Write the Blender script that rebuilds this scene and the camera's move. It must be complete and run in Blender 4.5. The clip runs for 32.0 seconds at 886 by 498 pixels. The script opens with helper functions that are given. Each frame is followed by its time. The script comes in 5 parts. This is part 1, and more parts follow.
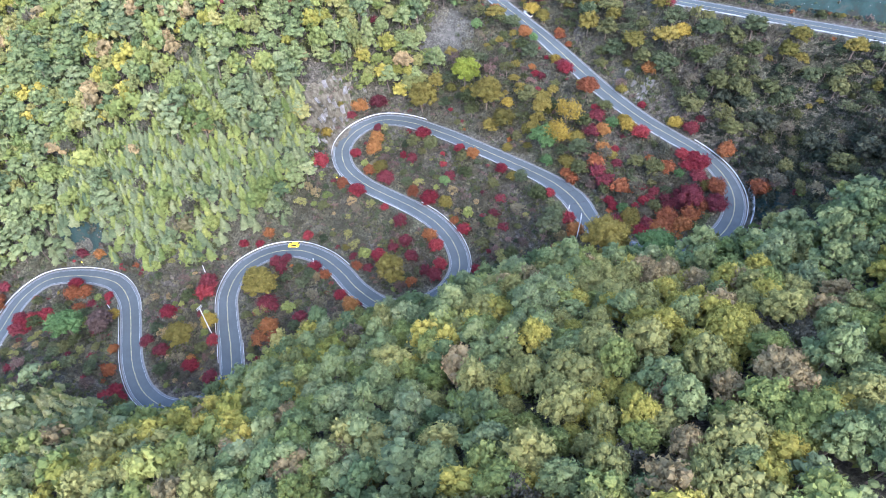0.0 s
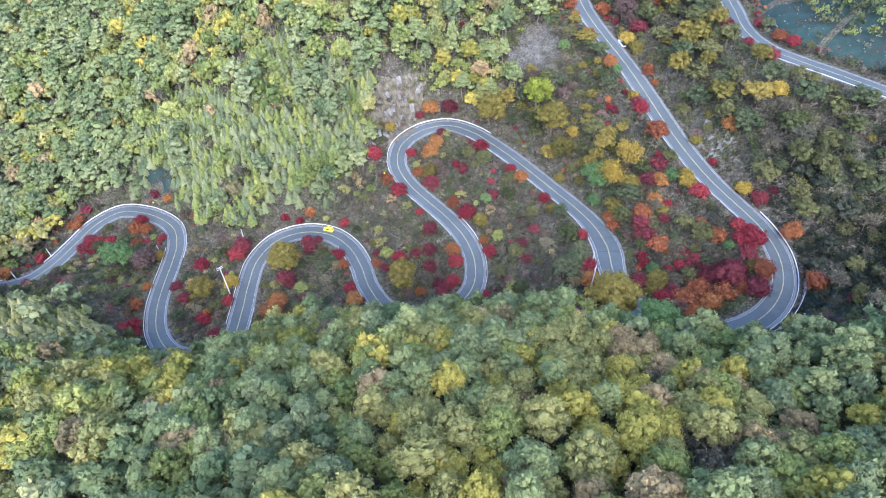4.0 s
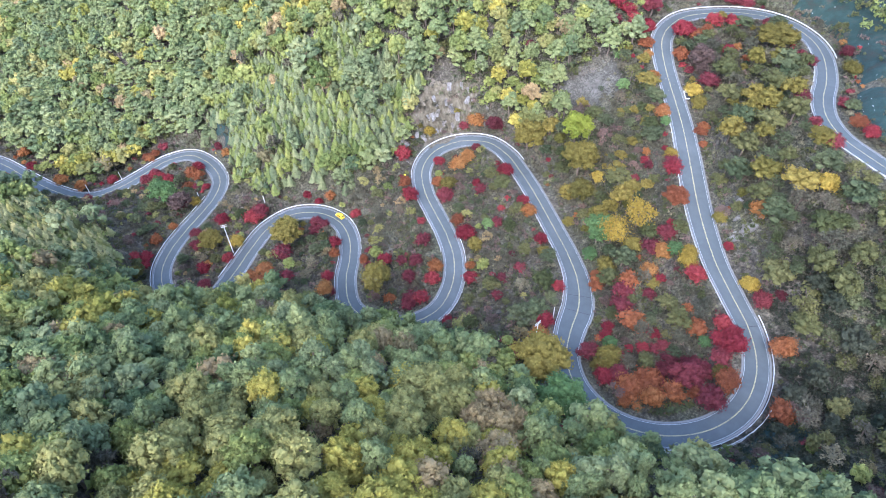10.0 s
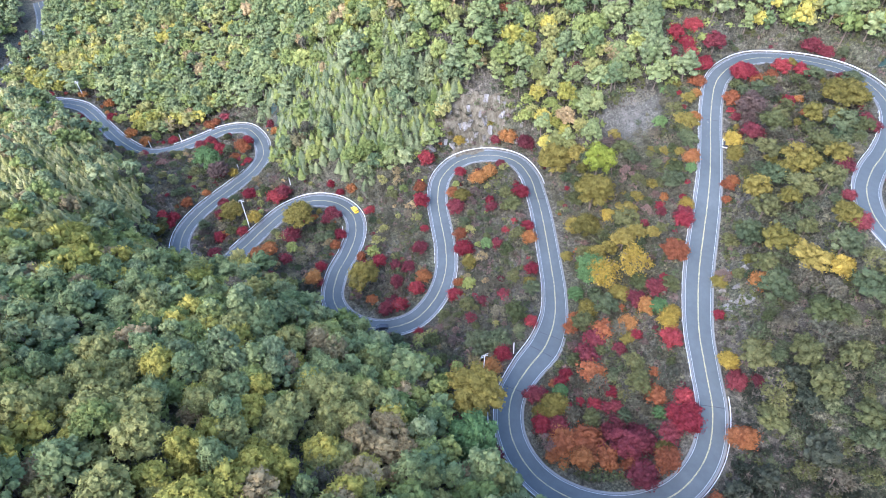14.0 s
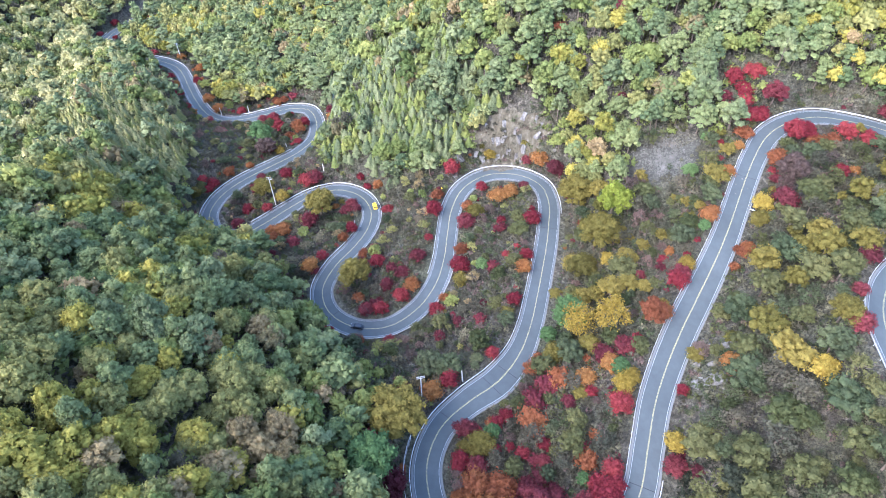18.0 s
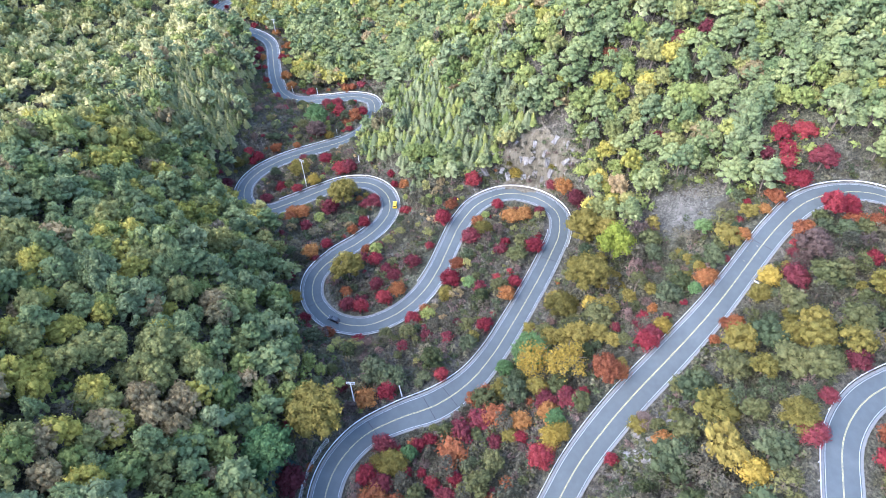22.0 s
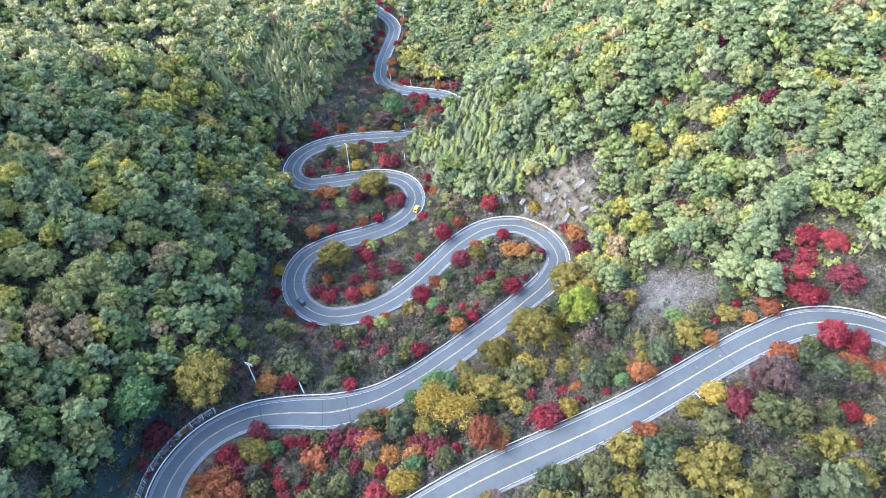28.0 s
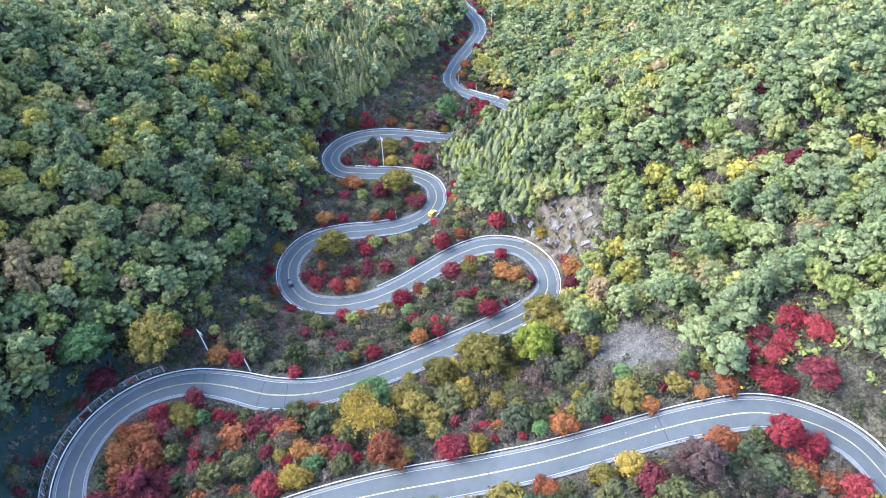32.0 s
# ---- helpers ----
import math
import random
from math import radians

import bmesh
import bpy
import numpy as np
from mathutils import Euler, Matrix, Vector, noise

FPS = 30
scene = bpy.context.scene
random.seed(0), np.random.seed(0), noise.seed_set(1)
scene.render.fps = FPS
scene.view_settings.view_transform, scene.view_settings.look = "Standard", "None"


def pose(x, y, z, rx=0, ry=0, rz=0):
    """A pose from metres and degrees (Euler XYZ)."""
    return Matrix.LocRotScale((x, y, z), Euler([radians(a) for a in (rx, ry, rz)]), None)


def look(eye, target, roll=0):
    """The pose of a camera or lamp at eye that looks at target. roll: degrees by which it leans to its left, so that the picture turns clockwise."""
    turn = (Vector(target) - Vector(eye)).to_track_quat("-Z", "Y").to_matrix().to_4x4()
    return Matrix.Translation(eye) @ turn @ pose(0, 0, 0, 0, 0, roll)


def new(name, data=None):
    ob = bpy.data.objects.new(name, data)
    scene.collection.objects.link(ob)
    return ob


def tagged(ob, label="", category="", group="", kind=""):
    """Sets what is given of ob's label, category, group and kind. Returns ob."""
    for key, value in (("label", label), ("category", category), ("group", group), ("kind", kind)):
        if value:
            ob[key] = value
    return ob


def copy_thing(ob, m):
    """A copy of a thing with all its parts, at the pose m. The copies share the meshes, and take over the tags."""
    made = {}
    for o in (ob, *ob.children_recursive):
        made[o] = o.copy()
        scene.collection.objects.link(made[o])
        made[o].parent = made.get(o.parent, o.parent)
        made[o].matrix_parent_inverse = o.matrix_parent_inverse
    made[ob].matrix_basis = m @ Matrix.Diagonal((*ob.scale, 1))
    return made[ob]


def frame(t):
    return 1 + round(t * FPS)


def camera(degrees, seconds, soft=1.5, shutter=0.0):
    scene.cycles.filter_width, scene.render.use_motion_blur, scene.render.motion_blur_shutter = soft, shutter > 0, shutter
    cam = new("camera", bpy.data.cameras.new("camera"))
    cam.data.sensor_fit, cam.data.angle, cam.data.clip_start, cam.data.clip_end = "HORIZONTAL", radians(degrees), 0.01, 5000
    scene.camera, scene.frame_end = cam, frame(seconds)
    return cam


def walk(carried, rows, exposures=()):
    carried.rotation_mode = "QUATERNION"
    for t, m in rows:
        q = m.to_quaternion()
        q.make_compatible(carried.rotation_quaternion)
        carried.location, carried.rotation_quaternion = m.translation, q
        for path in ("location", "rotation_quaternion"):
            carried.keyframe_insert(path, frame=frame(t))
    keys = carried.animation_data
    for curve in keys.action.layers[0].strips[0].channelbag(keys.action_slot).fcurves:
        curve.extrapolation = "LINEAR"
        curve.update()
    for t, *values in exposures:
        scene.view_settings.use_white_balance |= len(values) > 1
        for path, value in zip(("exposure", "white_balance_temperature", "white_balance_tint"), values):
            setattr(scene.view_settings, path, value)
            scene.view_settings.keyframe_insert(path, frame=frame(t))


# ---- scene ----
cam = camera(70.74, 32.0, soft=1.0)
PATH = [
    (0.0, (0.00, 0.00, 200.0), (-0.47, 66.95, 125.72), 0.0),
    (0.5, (5.28, 1.48, 200.0), (1.96, 68.35, 125.72), 0.0),
    (1.0, (10.55, 3.07, 200.0), (3.66, 69.66, 125.72), 0.0),
    (1.5, (15.81, 4.77, 200.0), (5.77, 70.96, 125.72), 0.0),
    (2.0, (21.02, 6.58, 200.0), (8.53, 72.35, 125.72), 0.0),
    (2.5, (26.20, 8.51, 200.0), (11.65, 73.86, 125.72), 0.0),
    (4.5, (46.28, 17.43, 200.0), (24.24, 80.64, 125.72), 0.0),
    (5.0, (51.11, 19.97, 200.0), (28.00, 82.80, 125.72), 0.0),
    (5.5, (55.85, 22.64, 200.0), (31.17, 84.87, 125.72), 0.0),
    (6.0, (60.50, 25.44, 200.0), (33.79, 86.83, 125.72), 0.0),
    (6.5, (65.05, 28.36, 200.0), (36.03, 88.69, 125.72), 0.0),
    (7.0, (69.50, 31.42, 200.0), (38.74, 90.88, 125.72), 0.0),
    (7.5, (73.84, 34.60, 200.0), (41.37, 93.15, 125.72), 0.0),
    (8.0, (78.07, 37.91, 200.0), (44.04, 95.57, 125.72), 0.0),
    (8.5, (82.19, 41.35, 200.0), (46.85, 98.21, 125.72), 0.0),
    (9.0, (86.19, 44.91, 200.0), (49.05, 100.61, 125.72), 0.0),
    (9.5, (90.08, 48.60, 200.0), (50.93, 102.91, 125.72), 0.0),
    (10.0, (93.84, 52.41, 200.0), (52.76, 105.27, 125.72), 0.0),
    (10.5, (97.48, 56.33, 200.0), (54.79, 107.91, 125.72), 0.0),
    (11.0, (100.99, 60.37, 200.0), (57.06, 110.89, 125.72), 0.0),
    (11.5, (104.38, 64.52, 200.0), (59.03, 113.78, 125.72), 0.0),
    (12.0, (107.63, 68.79, 200.0), (60.18, 116.02, 125.72), 0.0),
    (12.5, (110.75, 73.16, 200.0), (61.65, 118.66, 125.72), 0.0),
    (13.0, (113.74, 77.63, 200.0), (63.28, 121.62, 125.72), 0.0),
    (13.5, (116.60, 82.19, 200.0), (65.15, 125.04, 125.72), 0.0),
    (14.0, (119.31, 86.86, 200.0), (66.80, 128.38, 125.72), 0.0),
    (14.5, (121.89, 91.61, 200.0), (68.12, 131.49, 125.72), 0.0),
    (16.5, (130.76, 111.39, 200.0), (72.77, 144.86, 125.72), 0.0),
    (17.0, (132.60, 116.51, 200.0), (73.34, 147.64, 125.72), 0.0),
    (17.5, (134.30, 121.68, 200.0), (74.01, 150.78, 125.72), 0.0),
    (18.0, (135.85, 126.90, 200.0), (74.64, 154.02, 125.72), 0.0),
    (18.5, (137.24, 132.17, 200.0), (75.25, 157.46, 125.72), 0.0),
    (19.0, (138.47, 137.48, 200.0), (75.73, 160.83, 125.72), 0.0),
    (19.5, (139.55, 142.82, 200.0), (76.10, 164.19, 125.72), 0.0),
    (20.0, (140.47, 148.19, 200.0), (76.34, 167.42, 125.72), 0.0),
    (20.5, (141.22, 153.58, 200.0), (76.50, 170.71, 125.72), 0.0),
    (21.0, (141.81, 158.98, 200.0), (76.58, 174.03, 125.72), 0.0),
    (21.5, (142.24, 164.40, 200.0), (76.57, 177.42, 125.72), 0.0),
    (22.0, (142.51, 169.81, 200.0), (76.47, 180.80, 125.72), 0.0),
    (22.5, (142.60, 175.23, 200.0), (76.24, 184.06, 125.72), 0.0),
    (23.0, (142.54, 180.64, 200.0), (75.94, 187.54, 125.72), 0.0),
    (23.5, (142.30, 186.03, 200.0), (75.55, 191.15, 125.72), 0.0),
    (24.0, (141.90, 191.40, 200.0), (75.02, 194.44, 125.72), 0.0),
    (24.5, (141.33, 196.76, 200.0), (74.39, 197.64, 125.72), 0.0),
    (25.0, (140.60, 202.08, 200.0), (73.66, 201.03, 125.72), 0.0),
    (25.5, (139.71, 207.37, 200.0), (72.82, 204.48, 125.72), 0.0),
    (27.5, (134.55, 228.13, 200.0), (68.46, 217.45, 125.72), 0.0),
    (28.0, (132.89, 233.20, 200.0), (67.18, 220.37, 125.72), 0.0),
    (28.5, (131.08, 238.23, 200.0), (65.80, 223.40, 125.72), 0.0),
    (29.0, (129.14, 243.20, 200.0), (64.36, 226.32, 125.72), 0.0),
    (29.5, (127.08, 248.11, 200.0), (62.81, 229.35, 125.72), 0.0),
    (30.0, (124.89, 252.98, 200.0), (61.23, 232.26, 125.72), 0.0),
    (30.5, (122.60, 257.79, 200.0), (59.61, 235.14, 125.72), 0.0),
    (31.0, (120.22, 262.55, 200.0), (57.95, 237.96, 125.72), 0.0),
    (31.5, (117.75, 267.26, 200.0), (56.27, 240.76, 125.72), 0.0),
    (32.0, (115.21, 271.92, 200.0), (54.55, 243.58, 125.72), 0.0),
]
walk(cam, [(t, look(eye, target, roll)) for t, eye, target, roll in PATH], exposures=[(0.0, 2.68, 5070, 16), (14.0, 2.78, 5100, 16), (32.0, 3.0, 5130, 15)])

# ---------------------------------------------------------------- light
SUN_ELEVATION, SUN_AZIMUTH = radians(44), radians(290)   # azimuth: anticlockwise from +x
world = bpy.data.worlds.new("hazy_sky")
scene.world = world
world.use_nodes = True
_nt = world.node_tree
_sky = _nt.nodes.new("ShaderNodeTexSky")
_sky.sky_type = "NISHITA"
_sky.sun_disc = False
_sky.sun_elevation = SUN_ELEVATION
_sky.sun_rotation = math.pi / 2 - SUN_AZIMUTH
_sky.dust_density = 4.0
_sky.air_density = 1.3
_nt.links.new(_sky.outputs[0], _nt.nodes["Background"].inputs[0])
_nt.nodes["Background"].inputs[1].default_value = 0.15
sun_lamp = bpy.data.lights.new("sun", "SUN")
sun_lamp.energy, sun_lamp.angle, sun_lamp.color = 0.55, radians(40), (1.0, 0.96, 0.90)
sun = new("sun", sun_lamp)
_d = Vector((math.cos(SUN_ELEVATION) * math.cos(SUN_AZIMUTH), math.cos(SUN_ELEVATION) * math.sin(SUN_AZIMUTH), math.sin(SUN_ELEVATION)))
sun.matrix_world = look(_d * 400, (0, 0, 0))


# ---------------------------------------------------------------- materials
class Mat:
    """Small helper round one node material."""

    def __init__(self, name, rough=0.9):
        self.mat = bpy.data.materials.new(name)
        self.mat.use_nodes = True
        self.nt = self.mat.node_tree
        self.bsdf = self.nt.nodes["Principled BSDF"]
        self.bsdf.inputs["Roughness"].default_value = rough
        self.bsdf.inputs["Specular IOR Level"].default_value = 0.25

    def node(self, kind, **values):
        n = self.nt.nodes.new(kind)
        for key, value in values.items():
            n.inputs[key.replace("_", " ")].default_value = value
        return n

    def link(self, a, b):
        self.nt.links.new(a, b)

    def noise(self, scale, detail=4.0, rough=0.6, where=None):
        n = self.node("ShaderNodeTexNoise", Scale=scale, Detail=detail, Roughness=rough)
        if where is None:
            where = self.node("ShaderNodeNewGeometry").outputs["Position"]
        self.link(where, n.inputs["Vector"])
        return n.outputs["Fac"]

    def ramp(self, fac, stops):
        r = self.nt.nodes.new("ShaderNodeValToRGB")
        els = r.color_ramp.elements
        while len(els) < len(stops):
            els.new(0.5)
        for el, (at, col) in zip(els, stops):
            el.position, el.color = at, (*col, 1)
        self.link(fac, r.inputs["Fac"])
        return r.outputs["Color"]

    def mix(self, fac, a, b, kind="MIX"):
        m = self.nt.nodes.new("ShaderNodeMix")
        m.data_type, m.blend_type = "RGBA", kind
        for sock, value in ((m.inputs["Factor"], fac), (m.inputs[6], a), (m.inputs[7], b)):
            if isinstance(value, (int, float)):
                sock.default_value = value
            elif isinstance(value, tuple):
                sock.default_value = (*value, 1)
            else:
                self.link(value, sock)
        return m.outputs[2]

    def scale(self, value, lo, hi):
        m = self.node("ShaderNodeMapRange")
        self.link(value, m.inputs["Value"])
        m.inputs["To Min"].default_value, m.inputs["To Max"].default_value = lo, hi
        return m.outputs["Result"]

    def grey(self, value):
        c = self.nt.nodes.new("ShaderNodeCombineColor")
        for i in range(3):
            self.link(value, c.inputs[i])
        return c.outputs[0]

    def bump(self, height, strength, distance):
        b = self.node("ShaderNodeBump", Strength=strength, Distance=distance)
        self.link(height, b.inputs["Height"])
        self.link(b.outputs["Normal"], self.bsdf.inputs["Normal"])

    def colour(self, socket):
        self.link(socket, self.bsdf.inputs["Base Color"])
        return self.mat


def leaf_material(name, dark, mid, light, by_object=False):
    """Foliage: a colour that drifts from tree to tree, and from leaf clump to leaf clump."""
    m = Mat(name, 0.8)
    m.bsdf.inputs["Specular IOR Level"].default_value = 0.1
    geo = m.node("ShaderNodeNewGeometry")
    drift = m.noise(0.11, 2.0, 0.5)
    if by_object:
        info = m.node("ShaderNodeObjectInfo")
        add = m.nt.nodes.new("ShaderNodeMath")
        add.operation = "MULTIPLY_ADD"
        m.link(info.outputs["Random"], add.inputs[0])
        add.inputs[1].default_value = 0.55
        sub = m.scale(drift, -0.05, 0.5)
        m.link(sub, add.inputs[2])
        drift = add.outputs[0]
    base = m.ramp(drift, [(0.28, dark), (0.5, mid), (0.72, light)])
    each = m.scale(geo.outputs["Random Per Island"], 0.82, 1.18)
    fine = m.scale(m.noise(2.4, 3.0, 0.65), 0.84, 1.16)
    clump = m.scale(m.noise(0.75, 2.0, 0.5), 0.74, 1.26)
    both = m.mix(1.0, m.grey(each), m.mix(1.0, m.grey(fine), m.grey(clump), "MULTIPLY"), "MULTIPLY")
    tone = m.nt.nodes.new("ShaderNodeAttribute")          # each tree of a wood has its own tone
    tone.attribute_name = "tone"
    warm = m.node("ShaderNodeMath")
    warm.operation = "MULTIPLY_ADD"
    m.link(tone.outputs["Fac"], warm.inputs[0])
    warm.inputs[1].default_value, warm.inputs[2].default_value = 0.36, 1.0
    cool = m.node("ShaderNodeMath")
    cool.operation = "MULTIPLY_ADD"
    m.link(tone.outputs["Fac"], cool.inputs[0])
    cool.inputs[1].default_value, cool.inputs[2].default_value = 0.28, 1.0
    tint = m.nt.nodes.new("ShaderNodeCombineColor")
    for k, s in enumerate((warm, cool, cool)):
        m.link(s.outputs[0], tint.inputs[k])
    col = m.mix(1.0, m.mix(1.0, base, both, "MULTIPLY"), tint.outputs[0], "MULTIPLY")
    through_leaf = m.nt.nodes.new("ShaderNodeBsdfTranslucent")          # thin leaves let some light through
    m.link(col, through_leaf.inputs["Color"])
    blend = m.nt.nodes.new("ShaderNodeMixShader")
    blend.inputs[0].default_value = 0.3
    m.link(m.bsdf.outputs[0], blend.inputs[1])
    m.link(through_leaf.outputs[0], blend.inputs[2])
    m.link(blend.outputs[0], m.nt.nodes["Material Output"].inputs["Surface"])
    return m.colour(col)


LEAVES = {
    "green": leaf_material("leaf_green", (0.1227, 0.1455, 0.0458), (0.1434, 0.1617, 0.0452), (0.1629, 0.1720, 0.0464)),
    "bluegreen": leaf_material("leaf_bluegreen", (0.1172, 0.1448, 0.0609), (0.1357, 0.1579, 0.0624), (0.1537, 0.1688, 0.0648)),
    # yellowing leaves of the far slope, lightened further to paint in the haze
    "pale": leaf_material("leaf_yellow_hazed", (0.2865, 0.2727, 0.1090), (0.3284, 0.3009, 0.1232), (0.3561, 0.3191, 0.1324)),
    "olive": leaf_material("leaf_olive", (0.1546, 0.1523, 0.0513), (0.176, 0.1711, 0.0566), (0.1950, 0.1808, 0.0570)),
    "yellow": leaf_material("leaf_yellow", (0.1734, 0.1628, 0.034), (0.2249, 0.2009, 0.0408), (0.2837, 0.239, 0.0476)),
    "ochre": leaf_material("leaf_ochre", (0.1485, 0.112, 0.0554), (0.1999, 0.1512, 0.0715), (0.2513, 0.1926, 0.0924)),
    "pine": leaf_material("needle_pine", (0.0905, 0.1131, 0.0538), (0.1235, 0.1451, 0.0656), (0.1633, 0.1793, 0.0785)),
    "conifer": leaf_material("needle_larch", (0.0960, 0.1130, 0.0580), (0.1280, 0.1440, 0.0690), (0.1600, 0.1720, 0.0800)),
    "sage": leaf_material("leaf_sage", (0.0416, 0.0496, 0.0248), (0.0608, 0.0688, 0.0336), (0.084, 0.0896, 0.0432)),
    "dull": leaf_material("leaf_dull_olive", (0.0496, 0.0528, 0.0208), (0.072, 0.0736, 0.0272), (0.0976, 0.096, 0.0352)),
    # yellowing needles, brightened against shade and for haze on the western plantation
    "larch": leaf_material("needle_larch_yellow_hazed", (0.1599, 0.1624, 0.0678), (0.2171, 0.2106, 0.0862), (0.2742, 0.2531, 0.1035)),
    "brush": leaf_material("brush_twigs", (0.0516, 0.0466, 0.03), (0.0787, 0.0714, 0.0466), (0.1181, 0.1057, 0.07)),
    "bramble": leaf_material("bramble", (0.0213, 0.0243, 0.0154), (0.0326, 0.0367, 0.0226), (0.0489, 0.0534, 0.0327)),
    "herb": leaf_material("herb_green", (0.0387, 0.0484, 0.0238), (0.0598, 0.0704, 0.0326), (0.088, 0.0968, 0.044)),
    "straw": leaf_material("dry_grass", (0.0716, 0.0663, 0.0383), (0.1087, 0.1007, 0.0598), (0.151, 0.1377, 0.0838)),
    "red": leaf_material("leaf_red", (0.1118, 0.0154, 0.0204), (0.1532, 0.0224, 0.0277), (0.1946, 0.0341, 0.035), True),
    "darkred": leaf_material("leaf_dark_red", (0.0702, 0.018, 0.0216), (0.099, 0.0234, 0.0279), (0.1332, 0.0306, 0.0342), True),
    "orange": leaf_material("leaf_orange", (0.159, 0.0585, 0.0231), (0.2067, 0.0859, 0.0274), (0.2385, 0.1172, 0.036), True),
    "rust": leaf_material("leaf_rust", (0.1276, 0.0449, 0.0209), (0.1716, 0.0613, 0.0259), (0.22, 0.0935, 0.032), True),
    "gold": leaf_material("leaf_gold", (0.1672, 0.1195, 0.0211), (0.22, 0.1579, 0.0268), (0.264, 0.1921, 0.0352), True),
    "lime": leaf_material("leaf_lime", (0.115, 0.1362, 0.0184), (0.1582, 0.1748, 0.0239), (0.1978, 0.2042, 0.0304), True),
    "moss": leaf_material("leaf_moss", (0.076, 0.0656, 0.016), (0.1104, 0.092, 0.0208), (0.1424, 0.1168, 0.0264), True),
    "fresh": leaf_material("leaf_fresh_green", (0.052, 0.088, 0.032), (0.076, 0.122, 0.042), (0.105, 0.152, 0.052), True),
    "mauve": leaf_material("twigs_mauve", (0.0734, 0.0493, 0.0405), (0.1026, 0.0701, 0.0572), (0.1349, 0.0967, 0.0791), True),
}


def simple_material(name, colour, rough=0.7, metal=0.0, wear=0.25, grain=6.0):
    m = Mat(name, rough)
    m.bsdf.inputs["Metallic"].default_value = metal
    g = m.scale(m.noise(grain, 5.0, 0.65), 1 - wear, 1 + wear)
    return m.colour(m.mix(1.0, colour, m.grey(g), "MULTIPLY"))


BARK = simple_material("bark", (0.11, 0.085, 0.065), 0.95, 0, 0.4, 4.0)
CONCRETE = simple_material("weathered_concrete", (0.115, 0.114, 0.106), 0.9, 0, 0.35, 1.2)
POLE_GREY = simple_material("spun_concrete", (0.46, 0.46, 0.45), 0.8, 0, 0.15, 3.0)
STEEL = simple_material("galvanised_steel", (0.46, 0.46, 0.45), 0.5, 0.35, 0.15, 5.0)
WHITE_PAINT = simple_material("white_road_paint", (0.24, 0.25, 0.245), 0.8, 0, 0.25, 1.2)
YELLOW_PAINT = simple_material("yellow_road_paint", (0.3, 0.265, 0.125), 0.8, 0, 0.2, 1.2)
CABLE = simple_material("black_cable", (0.05, 0.05, 0.05), 0.6)


def ground_material():
    m = Mat("leaf_litter_ground", 0.97)
    big = m.noise(0.035, 5.0, 0.6)
    mid = m.noise(0.45, 8.0, 0.75)
    fine = m.noise(1.3, 8.0, 0.8)
    grit = m.noise(5.0, 5.0, 0.75)
    soil = m.ramp(mid, [(0.36, (0.024, 0.02, 0.014)), (0.48, (0.055, 0.047, 0.035)), (0.56, (0.092, 0.079, 0.06)), (0.66, (0.142, 0.124, 0.098))])
    grass = m.ramp(fine, [(0.38, (0.019, 0.024, 0.012)), (0.5, (0.052, 0.055, 0.028)), (0.64, (0.1, 0.096, 0.052))])
    patch = m.ramp(big, [(0.40, (0, 0, 0)), (0.62, (1, 1, 1))])
    col = m.mix(m.mix(0.7, (0, 0, 0), patch), soil, grass)
    tuft = m.ramp(fine, [(0.40, (0.5, 0.5, 0.5)), (0.6, (1.45, 1.45, 1.45))])
    m.bump(fine, 1.0, 0.9)
    return m.colour(m.mix(1.0, m.mix(1.0, col, tuft, "MULTIPLY"), m.grey(m.scale(grit, 0.5, 1.5)), "MULTIPLY"))


def asphalt_material():
    m = Mat("worn_asphalt", 0.8)
    big = m.noise(0.06, 4.0, 0.6)
    mid = m.noise(0.6, 5.0, 0.6)
    fine = m.noise(9.0, 4.0, 0.7)
    col = m.ramp(big, [(0.3, (0.042, 0.05, 0.05)), (0.55, (0.052, 0.06, 0.06)), (0.75, (0.066, 0.074, 0.073))])
    v = m.mix(1.0, m.grey(m.scale(mid, 0.82, 1.18)), m.grey(m.scale(fine, 0.85, 1.15)), "MULTIPLY")
    m.bump(fine, 0.3, 0.02)
    return m.colour(m.mix(1.0, col, v, "MULTIPLY"))


def rock_material(name, a, b, c):
    m = Mat(name, 0.92)
    big = m.noise(0.35, 6.0, 0.7)
    fine = m.noise(2.5, 6.0, 0.7)
    col = m.ramp(big, [(0.33, a), (0.5, b), (0.68, c)])
    m.bump(fine, 0.9, 0.3)
    return m.colour(m.mix(1.0, col, m.grey(m.scale(fine, 0.55, 1.45)), "MULTIPLY"))


GROUND = ground_material()
ASPHALT = asphalt_material()
ROCK = rock_material("pale_rock", (0.075, 0.067, 0.056), (0.125, 0.115, 0.102), (0.2, 0.19, 0.175))


def cutting_material():
    """Tan soil with pale rock showing through in streaks that run down the slope."""
    m = Mat("bare_cutting", 0.95)
    geo = m.node("ShaderNodeNewGeometry")
    mp = m.nt.nodes.new("ShaderNodeMapping")
    m.link(geo.outputs["Position"], mp.inputs["Vector"])
    mp.inputs["Scale"].default_value = (1.0, 1.0, 0.25)
    streak = m.noise(0.55, 5.0, 0.65, mp.outputs["Vector"])
    fine = m.noise(3.0, 6.0, 0.7)
    col = m.ramp(streak, [(0.36, (0.045, 0.037, 0.022)), (0.5, (0.078, 0.065, 0.041)), (0.62, (0.105, 0.092, 0.066)), (0.72, (0.165, 0.155, 0.132))])
    m.bump(fine, 0.9, 0.35)
    return m.colour(m.mix(1.0, col, m.grey(m.scale(fine, 0.5, 1.5)), "MULTIPLY"))


